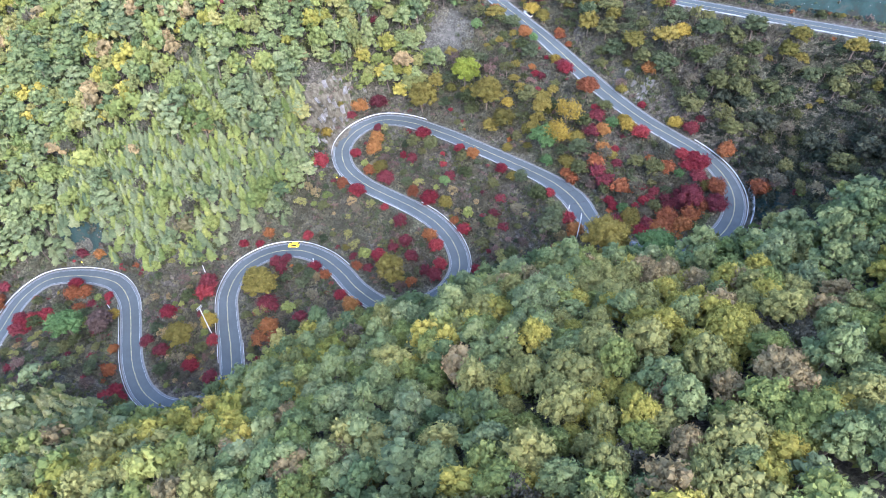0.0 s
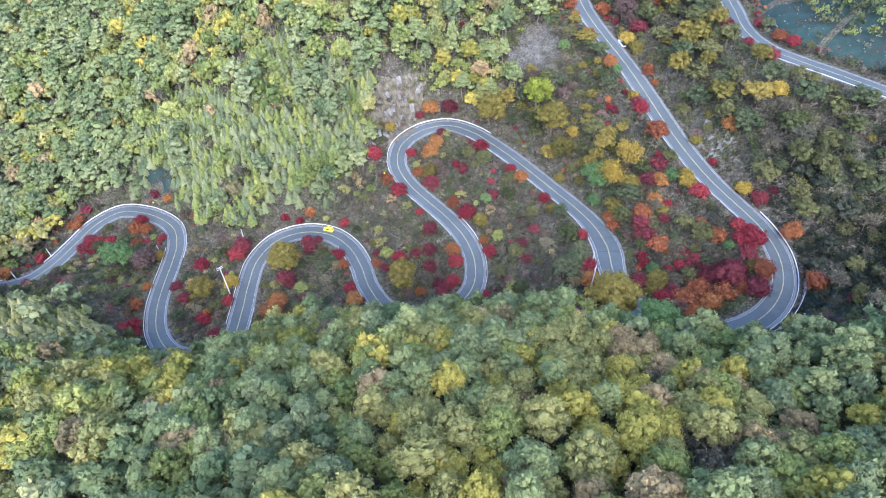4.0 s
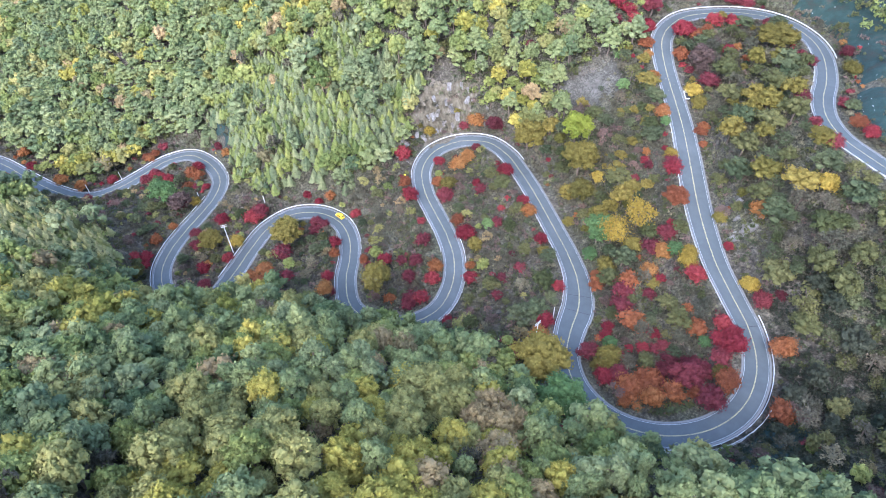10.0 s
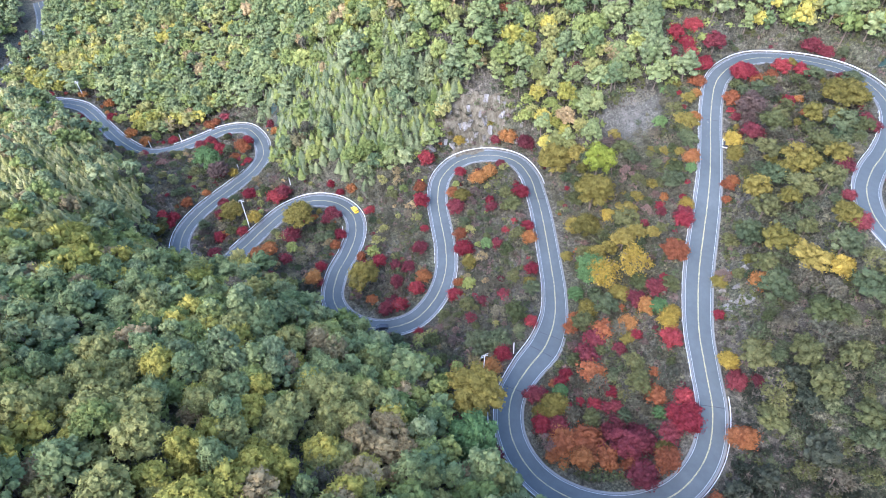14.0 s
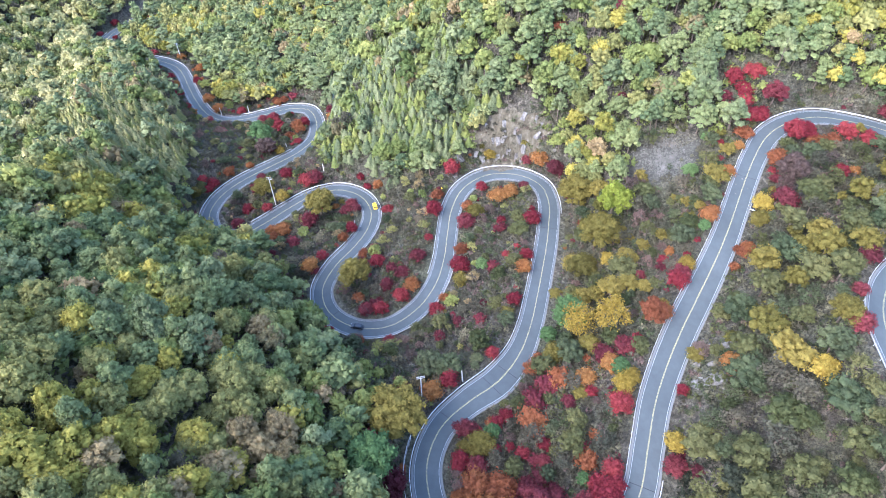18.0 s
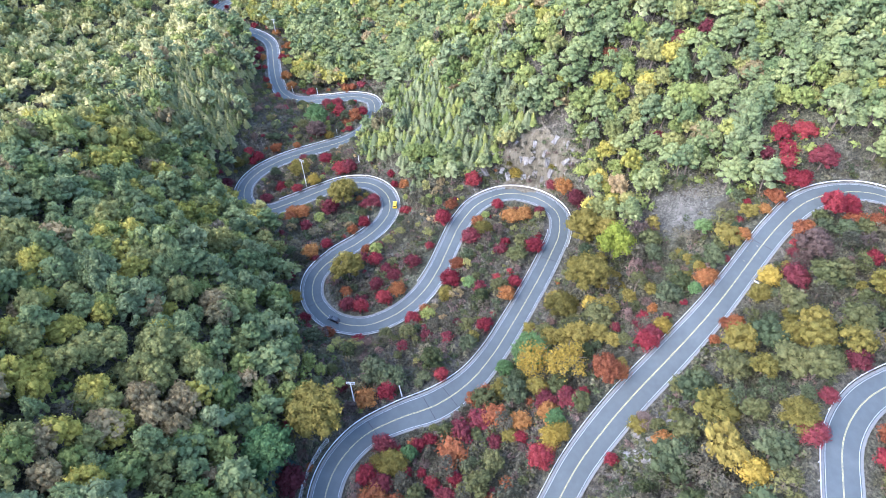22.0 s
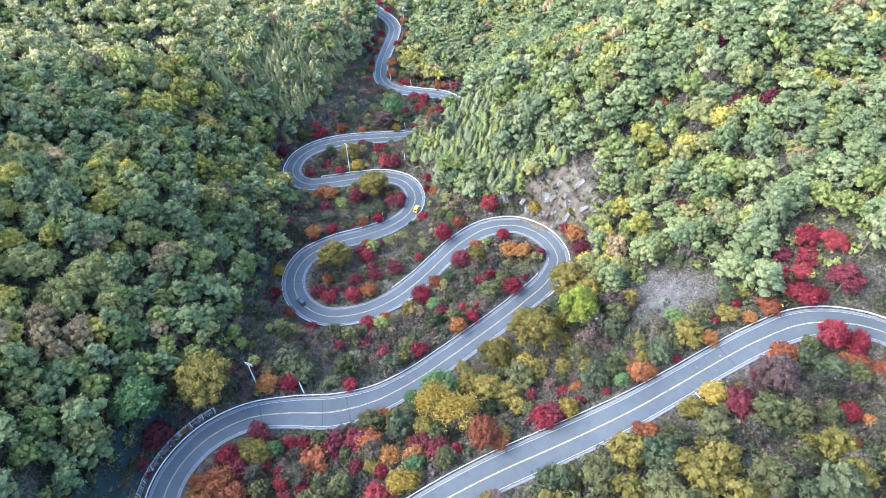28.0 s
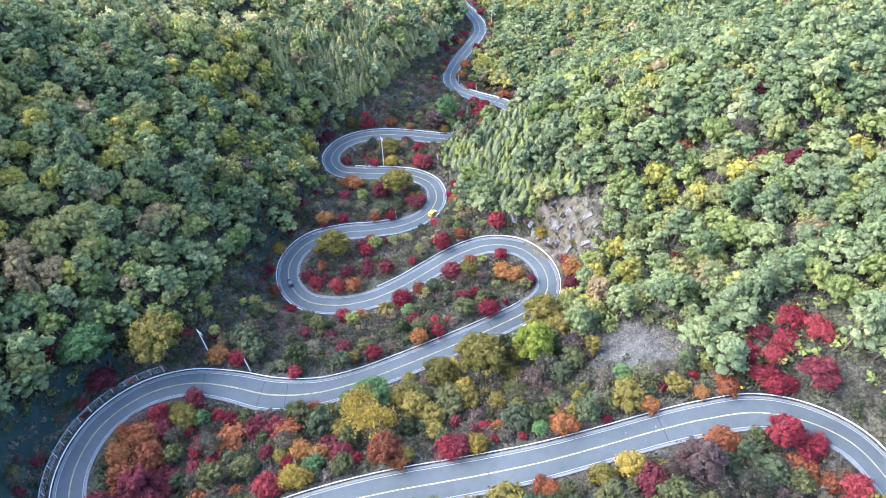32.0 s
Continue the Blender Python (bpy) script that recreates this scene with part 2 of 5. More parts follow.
CUTTING = cutting_material()
SCREE = rock_material("grey_scree", (0.058, 0.054, 0.043), (0.09, 0.084, 0.07), (0.142, 0.134, 0.115))
STONY = rock_material("stony_soil", (0.027, 0.025, 0.018), (0.045, 0.042, 0.032), (0.08, 0.075, 0.06))


# ---------------------------------------------------------------- mesh helpers
def mesh_object(name, verts, faces, mats, slots=None, parent=None, smooth=False, tones=None):
    """One mesh object out of an array of corners and one of faces that all have as many corners."""
    verts = np.asarray(verts, np.float32).reshape(-1, 3)
    faces = np.asarray(faces, np.int32)
    sides = faces.shape[1]
    me = bpy.data.meshes.new(name)
    me.vertices.add(len(verts))
    me.vertices.foreach_set("co", verts.ravel())
    me.loops.add(faces.size)
    me.loops.foreach_set("vertex_index", faces.ravel())
    me.polygons.add(len(faces))
    me.polygons.foreach_set("loop_start", np.arange(0, faces.size, sides, dtype=np.int32))
    for mat in mats:
        me.materials.append(mat)
    if slots is not None:
        me.polygons.foreach_set("material_index", np.asarray(slots, np.int32))
    me.polygons.foreach_set("use_smooth", np.full(len(faces), smooth, dtype=bool))
    if tones is not None:
        me.attributes.new("tone", "FLOAT", "FACE").data.foreach_set("value", np.asarray(tones, np.float32))
    me.update(calc_edges=True)
    ob = new(name, me)
    if parent is not None:
        ob.parent = parent
    return ob


def part(name, bm, material, parent, label=""):
    me = bpy.data.meshes.new(name)
    bm.to_mesh(me)
    bm.free()
    me.materials.append(material)
    ob = new(name, me)
    ob.parent = parent
    if label:
        ob["label"] = label
    return ob


def join(pieces):
    """Joins (corners, faces) pairs."""
    vs, fs, n = [], [], 0
    for v, f in pieces:
        vs.append(v)
        fs.append(np.asarray(f) + n)
        n += len(v)
    return np.concatenate(vs), np.concatenate(fs)


BOX_V = np.array([(x, y, z) for z in (-1, 1) for x, y in ((-1, -1), (1, -1), (1, 1), (-1, 1))], float)
BOX_F = np.array([(3, 2, 1, 0), (4, 5, 6, 7), (0, 1, 5, 4), (1, 2, 6, 5), (2, 3, 7, 6), (3, 0, 4, 7)])


def halves(pair):
    """The same mesh with each four-cornered face cut in two."""
    v, f = pair
    return v, np.concatenate([f[:, [0, 1, 2]], f[:, [0, 2, 3]]])


def box(centre, half):
    return BOX_V * np.asarray(half) + np.asarray(centre), BOX_F


def tube(points, radii, sides=6):
    """A tapered tube along points."""
    points = np.asarray(points, float)
    ang = np.arange(sides) * 2 * math.pi / sides
    vs = []
    for i, (q, r) in enumerate(zip(points, radii)):
        d = points[min(i + 1, len(points) - 1)] - points[max(i - 1, 0)]
        d = d / max(np.linalg.norm(d), 1e-9)
        a = np.cross(d, (0.31, 0.95, 0.05) if abs(d[2]) > 0.5 else (0, 0, 1.0))
        a /= np.linalg.norm(a)
        b = np.cross(d, a)
        vs.append(q + r * (np.cos(ang)[:, None] * a + np.sin(ang)[:, None] * b))
    fs = [(i * sides + k, i * sides + (k + 1) % sides, (i + 1) * sides + (k + 1) % sides, (i + 1) * sides + k)
          for i in range(len(points) - 1) for k in range(sides)]
    return np.concatenate(vs), np.array(fs)


# ---------------------------------------------------------------- the road's line
ROAD_VALLEY = [(-486.0, 133.0), (-472.0, 131.0), (-458.0, 128.5), (-443.0, 124.5), (-426.0, 118.0), (-410.0, 107.5), (-397.0, 95.0), (-386.0, 83.0), (-373.0, 72.0), (-359.0, 67.5), (-344.0, 71.0), (-331.0, 80.5), (-320.0, 91.0), (-310.0, 100.0), (-299.8, 107.9), (-288.2, 113.7), (-275.5, 116.1), (-262.5, 117.0), (-249.5, 117.9), (-236.6, 119.1), (-223.8, 121.1), (-211.2, 124.6), (-201.0, 132.2), (-195.9, 144.1), (-193.6, 156.8), (-191.1, 169.6), (-183.2, 179.5), (-170.5, 180.8)]
ROAD_LOOPS = [(-156.8, 178.0), (-145.1, 172.5), (-136.6, 162.8), (-131.3, 151.0), (-126.8, 138.7), (-121.4, 126.9), (-113.6, 116.6), (-102.4, 110.4), (-89.7, 111.8), (-82.0, 121.6), (-83.9, 134.3), (-87.8, 146.7), (-90.3, 159.4), (-86.7, 171.6), (-76.2, 178.9), (-63.4, 179.3), (-51.9, 173.5), (-42.7, 164.4), (-34.7, 154.1), (-23.8, 145.5), (-11.1, 144.6), (0.0, 151.1), (5.5, 162.5), (3.0, 175.1), (-4.3, 185.8), (-14.4, 193.9), (-25.7, 200.5), (-36.7, 207.3)]
ROAD_BENDS = [(-45.6, 216.7), (-48.1, 229.1), (-42.0, 240.4), (-30.7, 246.2), (-18.2, 243.3), (-7.1, 236.6), (3.6, 229.2), (14.0, 221.3), (24.2, 213.3), (35.0, 204.4), (43.8, 194.9), (50.0, 183.5), (54.1, 171.2), (59.9, 159.6), (69.7, 151.3), (82.3, 148.5), (94.6, 152.3), (104.1, 161.0), (108.9, 172.9), (107.7, 185.8), (101.3, 197.0), (92.0, 206.0), (82.5, 214.9), (74.1, 224.8), (66.4, 235.3), (59.4, 246.2), (52.5, 257.2), (45.3, 268.1)]
ROAD_PASS = [(37.0, 279.3), (29.0, 289.6), (21.3, 300.1), (14.7, 311.3), (12.8, 322.3), (15.6, 333.0), (24.2, 340.8), (34.5, 346.3), (45.5, 348.7), (56.8, 346.2), (67.4, 338.3), (74.7, 327.7), (79.5, 315.6), (82.7, 303.0), (84.8, 290.2), (88.9, 277.9), (96.5, 267.4), (107.1, 260.0), (118.4, 253.5), (130.3, 246.2), (141.4, 239.5), (152.8, 233.1), (163.8, 226.3), (175.0, 219.7), (186.4, 213.4), (197.8, 207.2), (209.6, 201.6), (221.4, 196.2), (233.2, 190.8)]
ROAD_HEIGHT = [(0.0, -50.0), (0.0282, -50.0), (0.0565, -48.9), (0.0847, -47.4), (0.1129, -44.0), (0.1411, -39.2), (0.1694, -35.0), (0.1976, -31.0), (0.2258, -27.2), (0.254, -22.2), (0.2823, -15.4), (0.3105, -12.6), (0.3387, -10.6), (0.3669, -6.7), (0.3952, -1.6), (0.4234, 3.7), (0.4516, 7.5), (0.4798, 10.6), (0.5081, 13.5), (0.5363, 18.1), (0.5645, 21.7), (0.5927, 24.0), (0.621, 28.5), (0.6492, 33.5), (0.6774, 38.0), (0.7056, 41.8), (0.7339, 46.0), (0.7621, 51.8), (0.7903, 57.2), (0.8185, 61.7), (0.8468, 64.5), (0.875, 67.3), (0.9032, 70.3), (0.9315, 73.1), (0.9597, 76.2), (0.9879, 79.5), (1.0161, 82.2), (1.0444, 84.2), (1.0726, 85.8)]


def spline(points, step):
    """A Catmull-Rom curve through the points, at even steps."""
    q = np.asarray(points, float)
    q = np.vstack([2 * q[0] - q[1], q, 2 * q[-1] - q[-2]])
    u = np.linspace(0, 1, 20, endpoint=False)[:, None]
    out = []
    for a, b, c, d in zip(q[:-3], q[1:-2], q[2:-1], q[3:]):
        out.append(0.5 * (2 * b + (c - a) * u + (2 * a - 5 * b + 4 * c - d) * u**2 + (3 * b - a - 3 * c + d) * u**3))
    out = np.concatenate(out + [q[-2:-1]])
    s = np.r_[0, np.cumsum(np.linalg.norm(np.diff(out, axis=0), axis=1))]
    even = np.arange(0, s[-1], step)
    return np.stack([np.interp(even, s, out[:, i]) for i in range(out.shape[1])], -1)


ROAD_RIDGE = [(245.0, 185.0), (257.0, 178.5), (268.0, 171.0), (278.0, 162.0), (288.0, 152.5), (299.0, 145.0), (311.0, 140.0), (324.0, 137.0)]
ROAD = spline(ROAD_VALLEY + ROAD_LOOPS + ROAD_BENDS + ROAD_PASS + ROAD_RIDGE, 1.5)
_h = spline([(a * 100, b) for a, b in ROAD_HEIGHT], 0.2)
_open = len(spline(ROAD_VALLEY + ROAD_LOOPS + ROAD_BENDS + ROAD_PASS, 1.5))
ROAD_Z = np.interp(np.arange(len(ROAD)) * 100 / (_open - 1), _h[:, 0], _h[:, 1])
ROAD_T = np.gradient(ROAD, axis=0)
ROAD_T /= np.linalg.norm(ROAD_T, axis=1)[:, None]
ROAD_N = np.stack([-ROAD_T[:, 1], ROAD_T[:, 0]], -1)      # to the left when driving up

# ---------------------------------------------------------------- the hills
SOUTH_SPOTS = [(39, 123, 48), (54, 103, 62), (69, 95, 73), (28, 51, 87), (65, 68, 88), (97, 112, 70), (-117, 81, 18), (0, 20, 95), (80, 20, 110), (-80, 0, 50), (150, 90, 95), (190, 150, 78)]
SOUTH_RIDGE = [(-32, 90, 40), (-39, 92, 37), (-4, 74, 60), (-63, 82, 31), (-109, 66, 33), (4, 106, 52), (17, 125, 39), (-70, 51, 53), (-122, 54, 31), (-180, 64, 13), (-156, 68, 18), (-211, 84, 1), (-229, 95, -9), (-24, 48, 67), (-58, 52, 56), (-40, 22, 57), (-163, 113, -4), (-145, 107, 3), (110, 131, 65), (23, 88, 67), (42, 83, 76), (-280, 96, -28), (-285, 82, -22), (-301, 80, -26), (-318, 64, -30)]
SOUTH_GULLY = [(-90, 22, 24), (-120, 26, 6), (-150, 32, -6), (-185, 38, -10), (-225, 50, -20), (-268, 58, -32)]
SOUTH_FAR = [(-157, 4, 4), (-177, -4, 8), (-192, -24, 14), (-163, -20, 10), (-114, -52, 27), (-249, -8, -14), (-283, 19, -26), (-303, 41, -34), (-340, 35, -34), (-385, 45, -40), (-160, -95, 48), (-260, -80, 24), (-350, -40, 2), (-430, 40, -18), (-90, -90, 45)]
NORTH_SPOTS = [(-59, 255, 40), (-109, 286, 76), (-123, 323, 80), (-163, 252, 37), (103, 219, 52), (82, 248, 56), (132, 190, 41), (121, 207, 49), (60, 385, 85), (150, 330, 95), (200, 260, 90)]
NORTH_HILL = [(-41, 301, 60), (-59, 317, 76), (-52, 280, 50), (-33, 270, 36), (-89, 314, 82), (-86, 277, 65), (-91, 305, 84), (-1, 333, 72), (-27, 323, 71), (-83, 257, 56), (-105, 231, 44), (-153, 227, 26), (-161, 199, 9), (-118, 203, 24), (-156, 214, 17), (-223, 236, 4), (-241, 252, 11), (-150, 300, 66), (-185, 301, 48), (-107, 188, 18), (-268, 178, -29), (-248, 172, -33), (-253, 157, -30), (-140, 345, 80), (-220, 330, 40), (-310, 230, -5), (-420, 160, -38), (-360, 130, -42), (-470, 170, -30)]
FAR_SPOTS = [(math.cos(a) * r, 150 + math.sin(a) * r, z) for r, z0 in ((800, 60), (1600, 150), (3200, 160))
             for a, z in ((k * math.pi / 5, z0 + 40 * math.sin(k * 2.3)) for k in range(10))]


def road_distance(x, y):
    """Distance to the road's centre line and the road's height there."""
    x, y = np.ravel(x), np.ravel(y)
    dist, height, side = np.full(len(x), 1e6), np.zeros(len(x)), np.zeros(len(x))
    near = (x > -520) & (x < 370) & (y > 0) & (y < 420)
    idx = np.nonzero(near)[0]
    for part_idx in np.array_split(idx, max(1, len(idx) // 4000)):
        if len(part_idx) == 0:
            continue
        dx = x[part_idx, None] - ROAD[None, :, 0]
        dy = y[part_idx, None] - ROAD[None, :, 1]
        d2 = dx * dx + dy * dy
        k = d2.argmin(1)
        dist[part_idx] = np.sqrt(d2[np.arange(len(k)), k])
        height[part_idx] = ROAD_Z[k]
    return dist, height


_centres = np.array(SOUTH_SPOTS + SOUTH_RIDGE + SOUTH_GULLY + SOUTH_FAR + NORTH_SPOTS + NORTH_HILL + FAR_SPOTS + [(*ROAD[i], ROAD_Z[i]) for i in range(4, len(ROAD), 11)], float)


def _kernel(x, y):
    d2 = (x[:, None] - _centres[None, :, 0]) ** 2 + (y[:, None] - _centres[None, :, 1]) ** 2
    return np.sqrt(d2 + 64.0)


_k = _kernel(_centres[:, 0], _centres[:, 1])
_weights = np.linalg.solve(_k - 1.5 * np.eye(len(_centres)), _centres[:, 2] - 20.0)


def hill(x, y):
    """Height of the slopes without the road's bench."""
    x, y = np.ravel(np.asarray(x, float)), np.ravel(np.asarray(y, float))
    out = np.empty(len(x))
    for i in range(0, len(x), 20000):
        out[i:i + 20000] = 20.0 + _kernel(x[i:i + 20000], y[i:i + 20000]) @ _weights
    return out


def wobble(x, y):
    return 0.5 * np.sin(x * 0.21 + 1.3 * np.sin(y * 0.13)) + 0.4 * np.sin(y * 0.27 + 1.1 * np.sin(x * 0.17)) + 0.25 * np.sin(x * 0.63 + y * 0.41)


def ground_height(x, y):
    x, y = np.ravel(np.asarray(x, float)), np.ravel(np.asarray(y, float))
    z = hill(x, y)
    d, rz = road_distance(x, y)
    z = z + wobble(x, y) * np.clip((d - 8) / 10, 0, 1)
    u = np.clip((d - 6.2) / 9.0, 0, 1)
    u = u * u * (3 - 2 * u)
    return (rz - 0.30) * (1 - u) + z * u


def graded(lo, hi, step, far, n):
    """Even steps in the middle and growing ones out to the far edge."""
    mid = np.arange(lo, hi + 0.01, step)
    out = np.geomspace(step, far, n)
    return np.r_[(lo - np.cumsum(out))[::-1], mid, hi + np.cumsum(out)]


gx = graded(-480, 240, 2.5, 420, 26)
gy = graded(-60, 410, 2.5, 420, 26)
X, Y = np.meshgrid(gx, gy)
Z = ground_height(X, Y)
nx, ny = len(gx), len(gy)
i0 = (np.arange(ny - 1)[:, None] * nx + np.arange(nx - 1)[None]).ravel()
ground = mesh_object("ground", np.stack([X.ravel(), Y.ravel(), Z], -1), np.stack([i0, i0 + 1, i0 + nx + 1, i0 + nx], -1), [GROUND], smooth=True)
tagged(ground, "steep brown leaf-littered mountain slopes with dry grass", "ground", kind="structure")

# ---------------------------------------------------------------- the road
HALF = 3.7


def swell(x, y, metres, span):
    """Extra width that rises and falls along the road about one spot."""
    k = ((ROAD - (x, y)) ** 2).sum(1).argmin()
    return metres * np.exp(-(((np.arange(len(ROAD)) - k) * 1.5 / span) ** 2))


WIDER_LEFT = swell(52, 182, 2.4, 15) + swell(-84, 134, 0.6, 15)
WIDER_RIGHT = swell(63, 241, 1.3, 34) + swell(14, 318, 0.8, 20)


def offset(a, lo=0, hi=None):
    """Metres to the left of the line at which something stands that is asked for at a, where the road is wider."""
    return a + WIDER_LEFT[lo:hi] * min(max((a + HALF) / (2 * HALF), 0), 1) - WIDER_RIGHT[lo:hi] * min(max((HALF - a) / (2 * HALF), 0), 1)


def strip(a, b, za, zb, lo=0, hi=None, lift=0.0):
    """A band that follows the road between two offsets to its left."""
    hi = len(ROAD) if hi is None else hi
    c, n, z = ROAD[lo:hi], ROAD_N[lo:hi], ROAD_Z[lo:hi]
    left = np.c_[c + n * offset(a, lo, hi)[:, None], z + za + lift]
    right = np.c_[c + n * offset(b, lo, hi)[:, None], z + zb + lift]
    v = np.stack([left, right], 1).reshape(-1, 3)
    k = np.arange(len(c) - 1) * 2
    return v, np.stack([k, k + 1, k + 3, k + 2], -1)


road = mesh_object("road", *join([strip(HALF, 0, 0, 0.06), strip(0, -HALF, 0.06, 0), strip(HALF, HALF, -0.6, 0), strip(-HALF, -HALF, 0, -0.6)]), [ASPHALT], smooth=False)
tagged(road, "worn blue-grey asphalt mountain road with hairpin bends", "road", kind="structure")
mesh_object("centre_line", *join([strip(0.14, 0.05, 0.066, 0.068), strip(-0.05, -0.14, 0.068, 0.066)]), [YELLOW_PAINT], parent=road)["label"] = "pale yellow double centre line"
for s in (1, -1):
    mesh_object("edge_line", *strip(s * 3.42 + 0.06, s * 3.42 - 0.06, 0.012, 0.014), [WHITE_PAINT], parent=road)["label"] = "white painted edge line"
    a, b = (HALF + 0.6, HALF) if s > 0 else (-HALF, -HALF - 0.6)
    mesh_object("shoulder", *join([strip(a, b, 0.0, 0.0, lift=0.01), strip(s * (HALF + 0.6), s * (HALF + 0.62), 0.01, -0.7)]), [CONCRETE], parent=road)["label"] = "pale concrete gutter along the asphalt"

SEAM = simple_material("dark_tar_seam", (0.02, 0.021, 0.022), 0.7)
for x, y in ((48.5, 187.5), (51.5, 180.0), (57.5, 164.0), (-8.5, 144.6), (-1.0, 239.0), (27.0, 292.0), (100.0, 199.0)):
    k = int(((ROAD - (x, y)) ** 2).sum(1).argmin())
    a, b = offset(3.6, k, k + 1)[0], offset(-3.6, k, k + 1)[0]
    n, t, c = ROAD_N[k], ROAD_T[k] * 0.09, ROAD[k]
    q = [c + n * a - t, c + n * (a + b) / 2 - t, c + n * b - t, c + n * b + t, c + n * (a + b) / 2 + t, c + n * a + t]
    rise = (ROAD_Z[k + 1] - ROAD_Z[k]) / 1.5 * 0.09
    v = [(p[0], p[1], ROAD_Z[k] + h + d) for p, h, d in zip(q, (0.008, 0.066, 0.008, 0.008, 0.066, 0.008), (-rise, -rise, -rise, rise, rise, rise))]
    mesh_object("tar_seam", v, [(0, 1, 4, 5), (1, 2, 3, 4)], [SEAM], parent=road)["label"] = "dark tar seam across the asphalt"

# ---------------------------------------------------------------- places of the single trees: x, y, crown radius
RUST_ALL = [(-197.4, 165.7, 4.9), (-77.6, 187.9, 2.8), (-68.5, 136.5, 5.9), (-45.6, 204.6, 3.2), (-37.0, 166.3, 2.4), (-15.1, 200.4, 3.0), (-13.9, 157.1, 2.5), (7.6, 149.7, 2.9), (11.9, 303.6, 3.5), (25.4, 307.5, 2.3), (25.6, 304.0, 3.6), (28.3, 328.2, 3.1), (36.3, 268.4, 3.3), (50.2, 316.3, 2.2), (50.6, 193.6, 2.5), (50.9, 198.2, 3.3), (52.2, 268.5, 2.6), (52.4, 271.0, 2.9), (56.1, 263.2, 2.0), (59.8, 229.5, 4.5), (60.3, 233.5, 3.4), (83.4, 162.6, 7.4), (96.7, 169.2, 2.8), (98.9, 276.8, 2.8), (104.0, 175.8, 4.0), (110.3, 195.4, 4.2), (117.9, 175.3, 4.0)]
DARKRED_VALLEY = [(-188.0, 159.5, 2.8), (-185.1, 153.0, 3.8), (-166.9, 189.7, 3.0), (-144.0, 148.7, 3.8), (-121.6, 139.5, 2.7), (-112.8, 135.1, 3.2), (-102.5, 102.0, 3.7), (-98.4, 162.8, 4.2), (-95.8, 101.0, 2.7), (-88.9, 121.5, 3.2), (-71.8, 152.2, 4.3), (-69.8, 172.0, 4.9), (-45.7, 248.0, 2.6), (-38.6, 172.3, 2.1), (-33.7, 145.8, 1.9), (-32.9, 254.8, 4.1), (-32.1, 239.2, 2.5), (-27.9, 207.7, 3.9), (-19.2, 184.8, 3.3), (-16.9, 176.9, 3.1), (-14.3, 169.2, 3.1), (-6.9, 308.0, 3.1), (-4.4, 157.4, 3.6), (3.3, 322.2, 4.6), (16.5, 288.9, 2.0), (29.8, 351.6, 4.2), (33.7, 298.0, 2.2)]
DARKRED_MIDDLE = [(35.6, 352.9, 3.4), (40.9, 241.0, 1.9), (42.7, 247.6, 1.9), (44.1, 291.8, 4.2), (49.4, 340.3, 2.6), (51.3, 246.7, 3.3), (62.0, 213.2, 3.8), (63.6, 166.2, 3.3), (63.6, 218.7, 3.9), (69.3, 196.6, 2.5), (70.1, 314.8, 5.4), (72.3, 140.4, 4.2), (75.1, 163.9, 3.6), (79.1, 282.5, 3.5), (81.7, 181.4, 2.3), (83.2, 328.6, 3.3), (87.1, 171.7, 5.2), (88.0, 269.5, 2.5), (88.1, 177.6, 4.8), (91.8, 288.6, 2.5), (92.3, 172.2, 4.5), (94.6, 177.4, 4.1), (95.1, 259.8, 3.2), (97.6, 183.7, 3.4), (99.1, 207.0, 3.8), (102.1, 167.9, 3.9)]
MOSS_ALL = [(-117.2, 107.3, 3.4), (-105.2, 138.4, 5.6), (-75.3, 159.0, 7.4), (-29.7, 215.2, 3.8), (-21.6, 158.8, 6.2), (-11.4, 250.0, 6.9), (-0.3, 194.5, 3.7), (18.4, 239.2, 7.5), (24.4, 233.1, 3.3), (25.2, 229.1, 4.9), (26.3, 218.2, 2.5), (27.7, 199.1, 2.4), (45.5, 281.2, 3.7), (50.8, 203.2, 3.9), (55.0, 212.5, 3.3), (55.4, 148.2, 7.5), (57.3, 324.9, 7.5), (67.7, 162.7, 1.7), (68.3, 201.2, 2.5), (69.5, 166.2, 4.0), (70.0, 168.6, 3.5), (74.6, 232.8, 2.8), (88.1, 315.3, 3.7), (91.0, 258.7, 4.7), (99.4, 178.8, 2.7)]
RED_VALLEY = [(-256.7, 122.7, 3.3), (-246.8, 113.2, 2.0), (-227.6, 115.1, 2.7), (-202.6, 142.9, 2.9), (-182.2, 157.3, 4.9), (-174.1, 159.6, 4.3), (-164.2, 174.5, 3.2), (-145.5, 164.8, 2.2), (-144.6, 181.6, 2.2), (-123.1, 113.9, 4.7), (-113.5, 151.3, 3.2), (-99.2, 128.6, 3.5), (-99.1, 158.7, 3.9), (-90.1, 137.0, 2.8), (-87.8, 182.6, 2.5), (-81.1, 183.4, 2.1), (-60.2, 186.5, 2.7), (-56.6, 216.1, 3.9), (-54.0, 167.3, 2.7), (-42.7, 223.5, 2.6), (-41.3, 150.5, 2.7), (-38.6, 199.8, 4.0)]
RED_FAR = [(-418.0, 124.0, 2.6), (-405.0, 96.0, 3.0), (-396.0, 104.0, 2.4), (-390.0, 78.0, 3.2), (-376.0, 66.0, 2.8), (-366.0, 76.0, 2.4), (-335.0, 90.0, 2.6), (-318.0, 101.0, 2.8), (-272.0, 108.0, 3.0), (-240.0, 108.5, 2.8)]
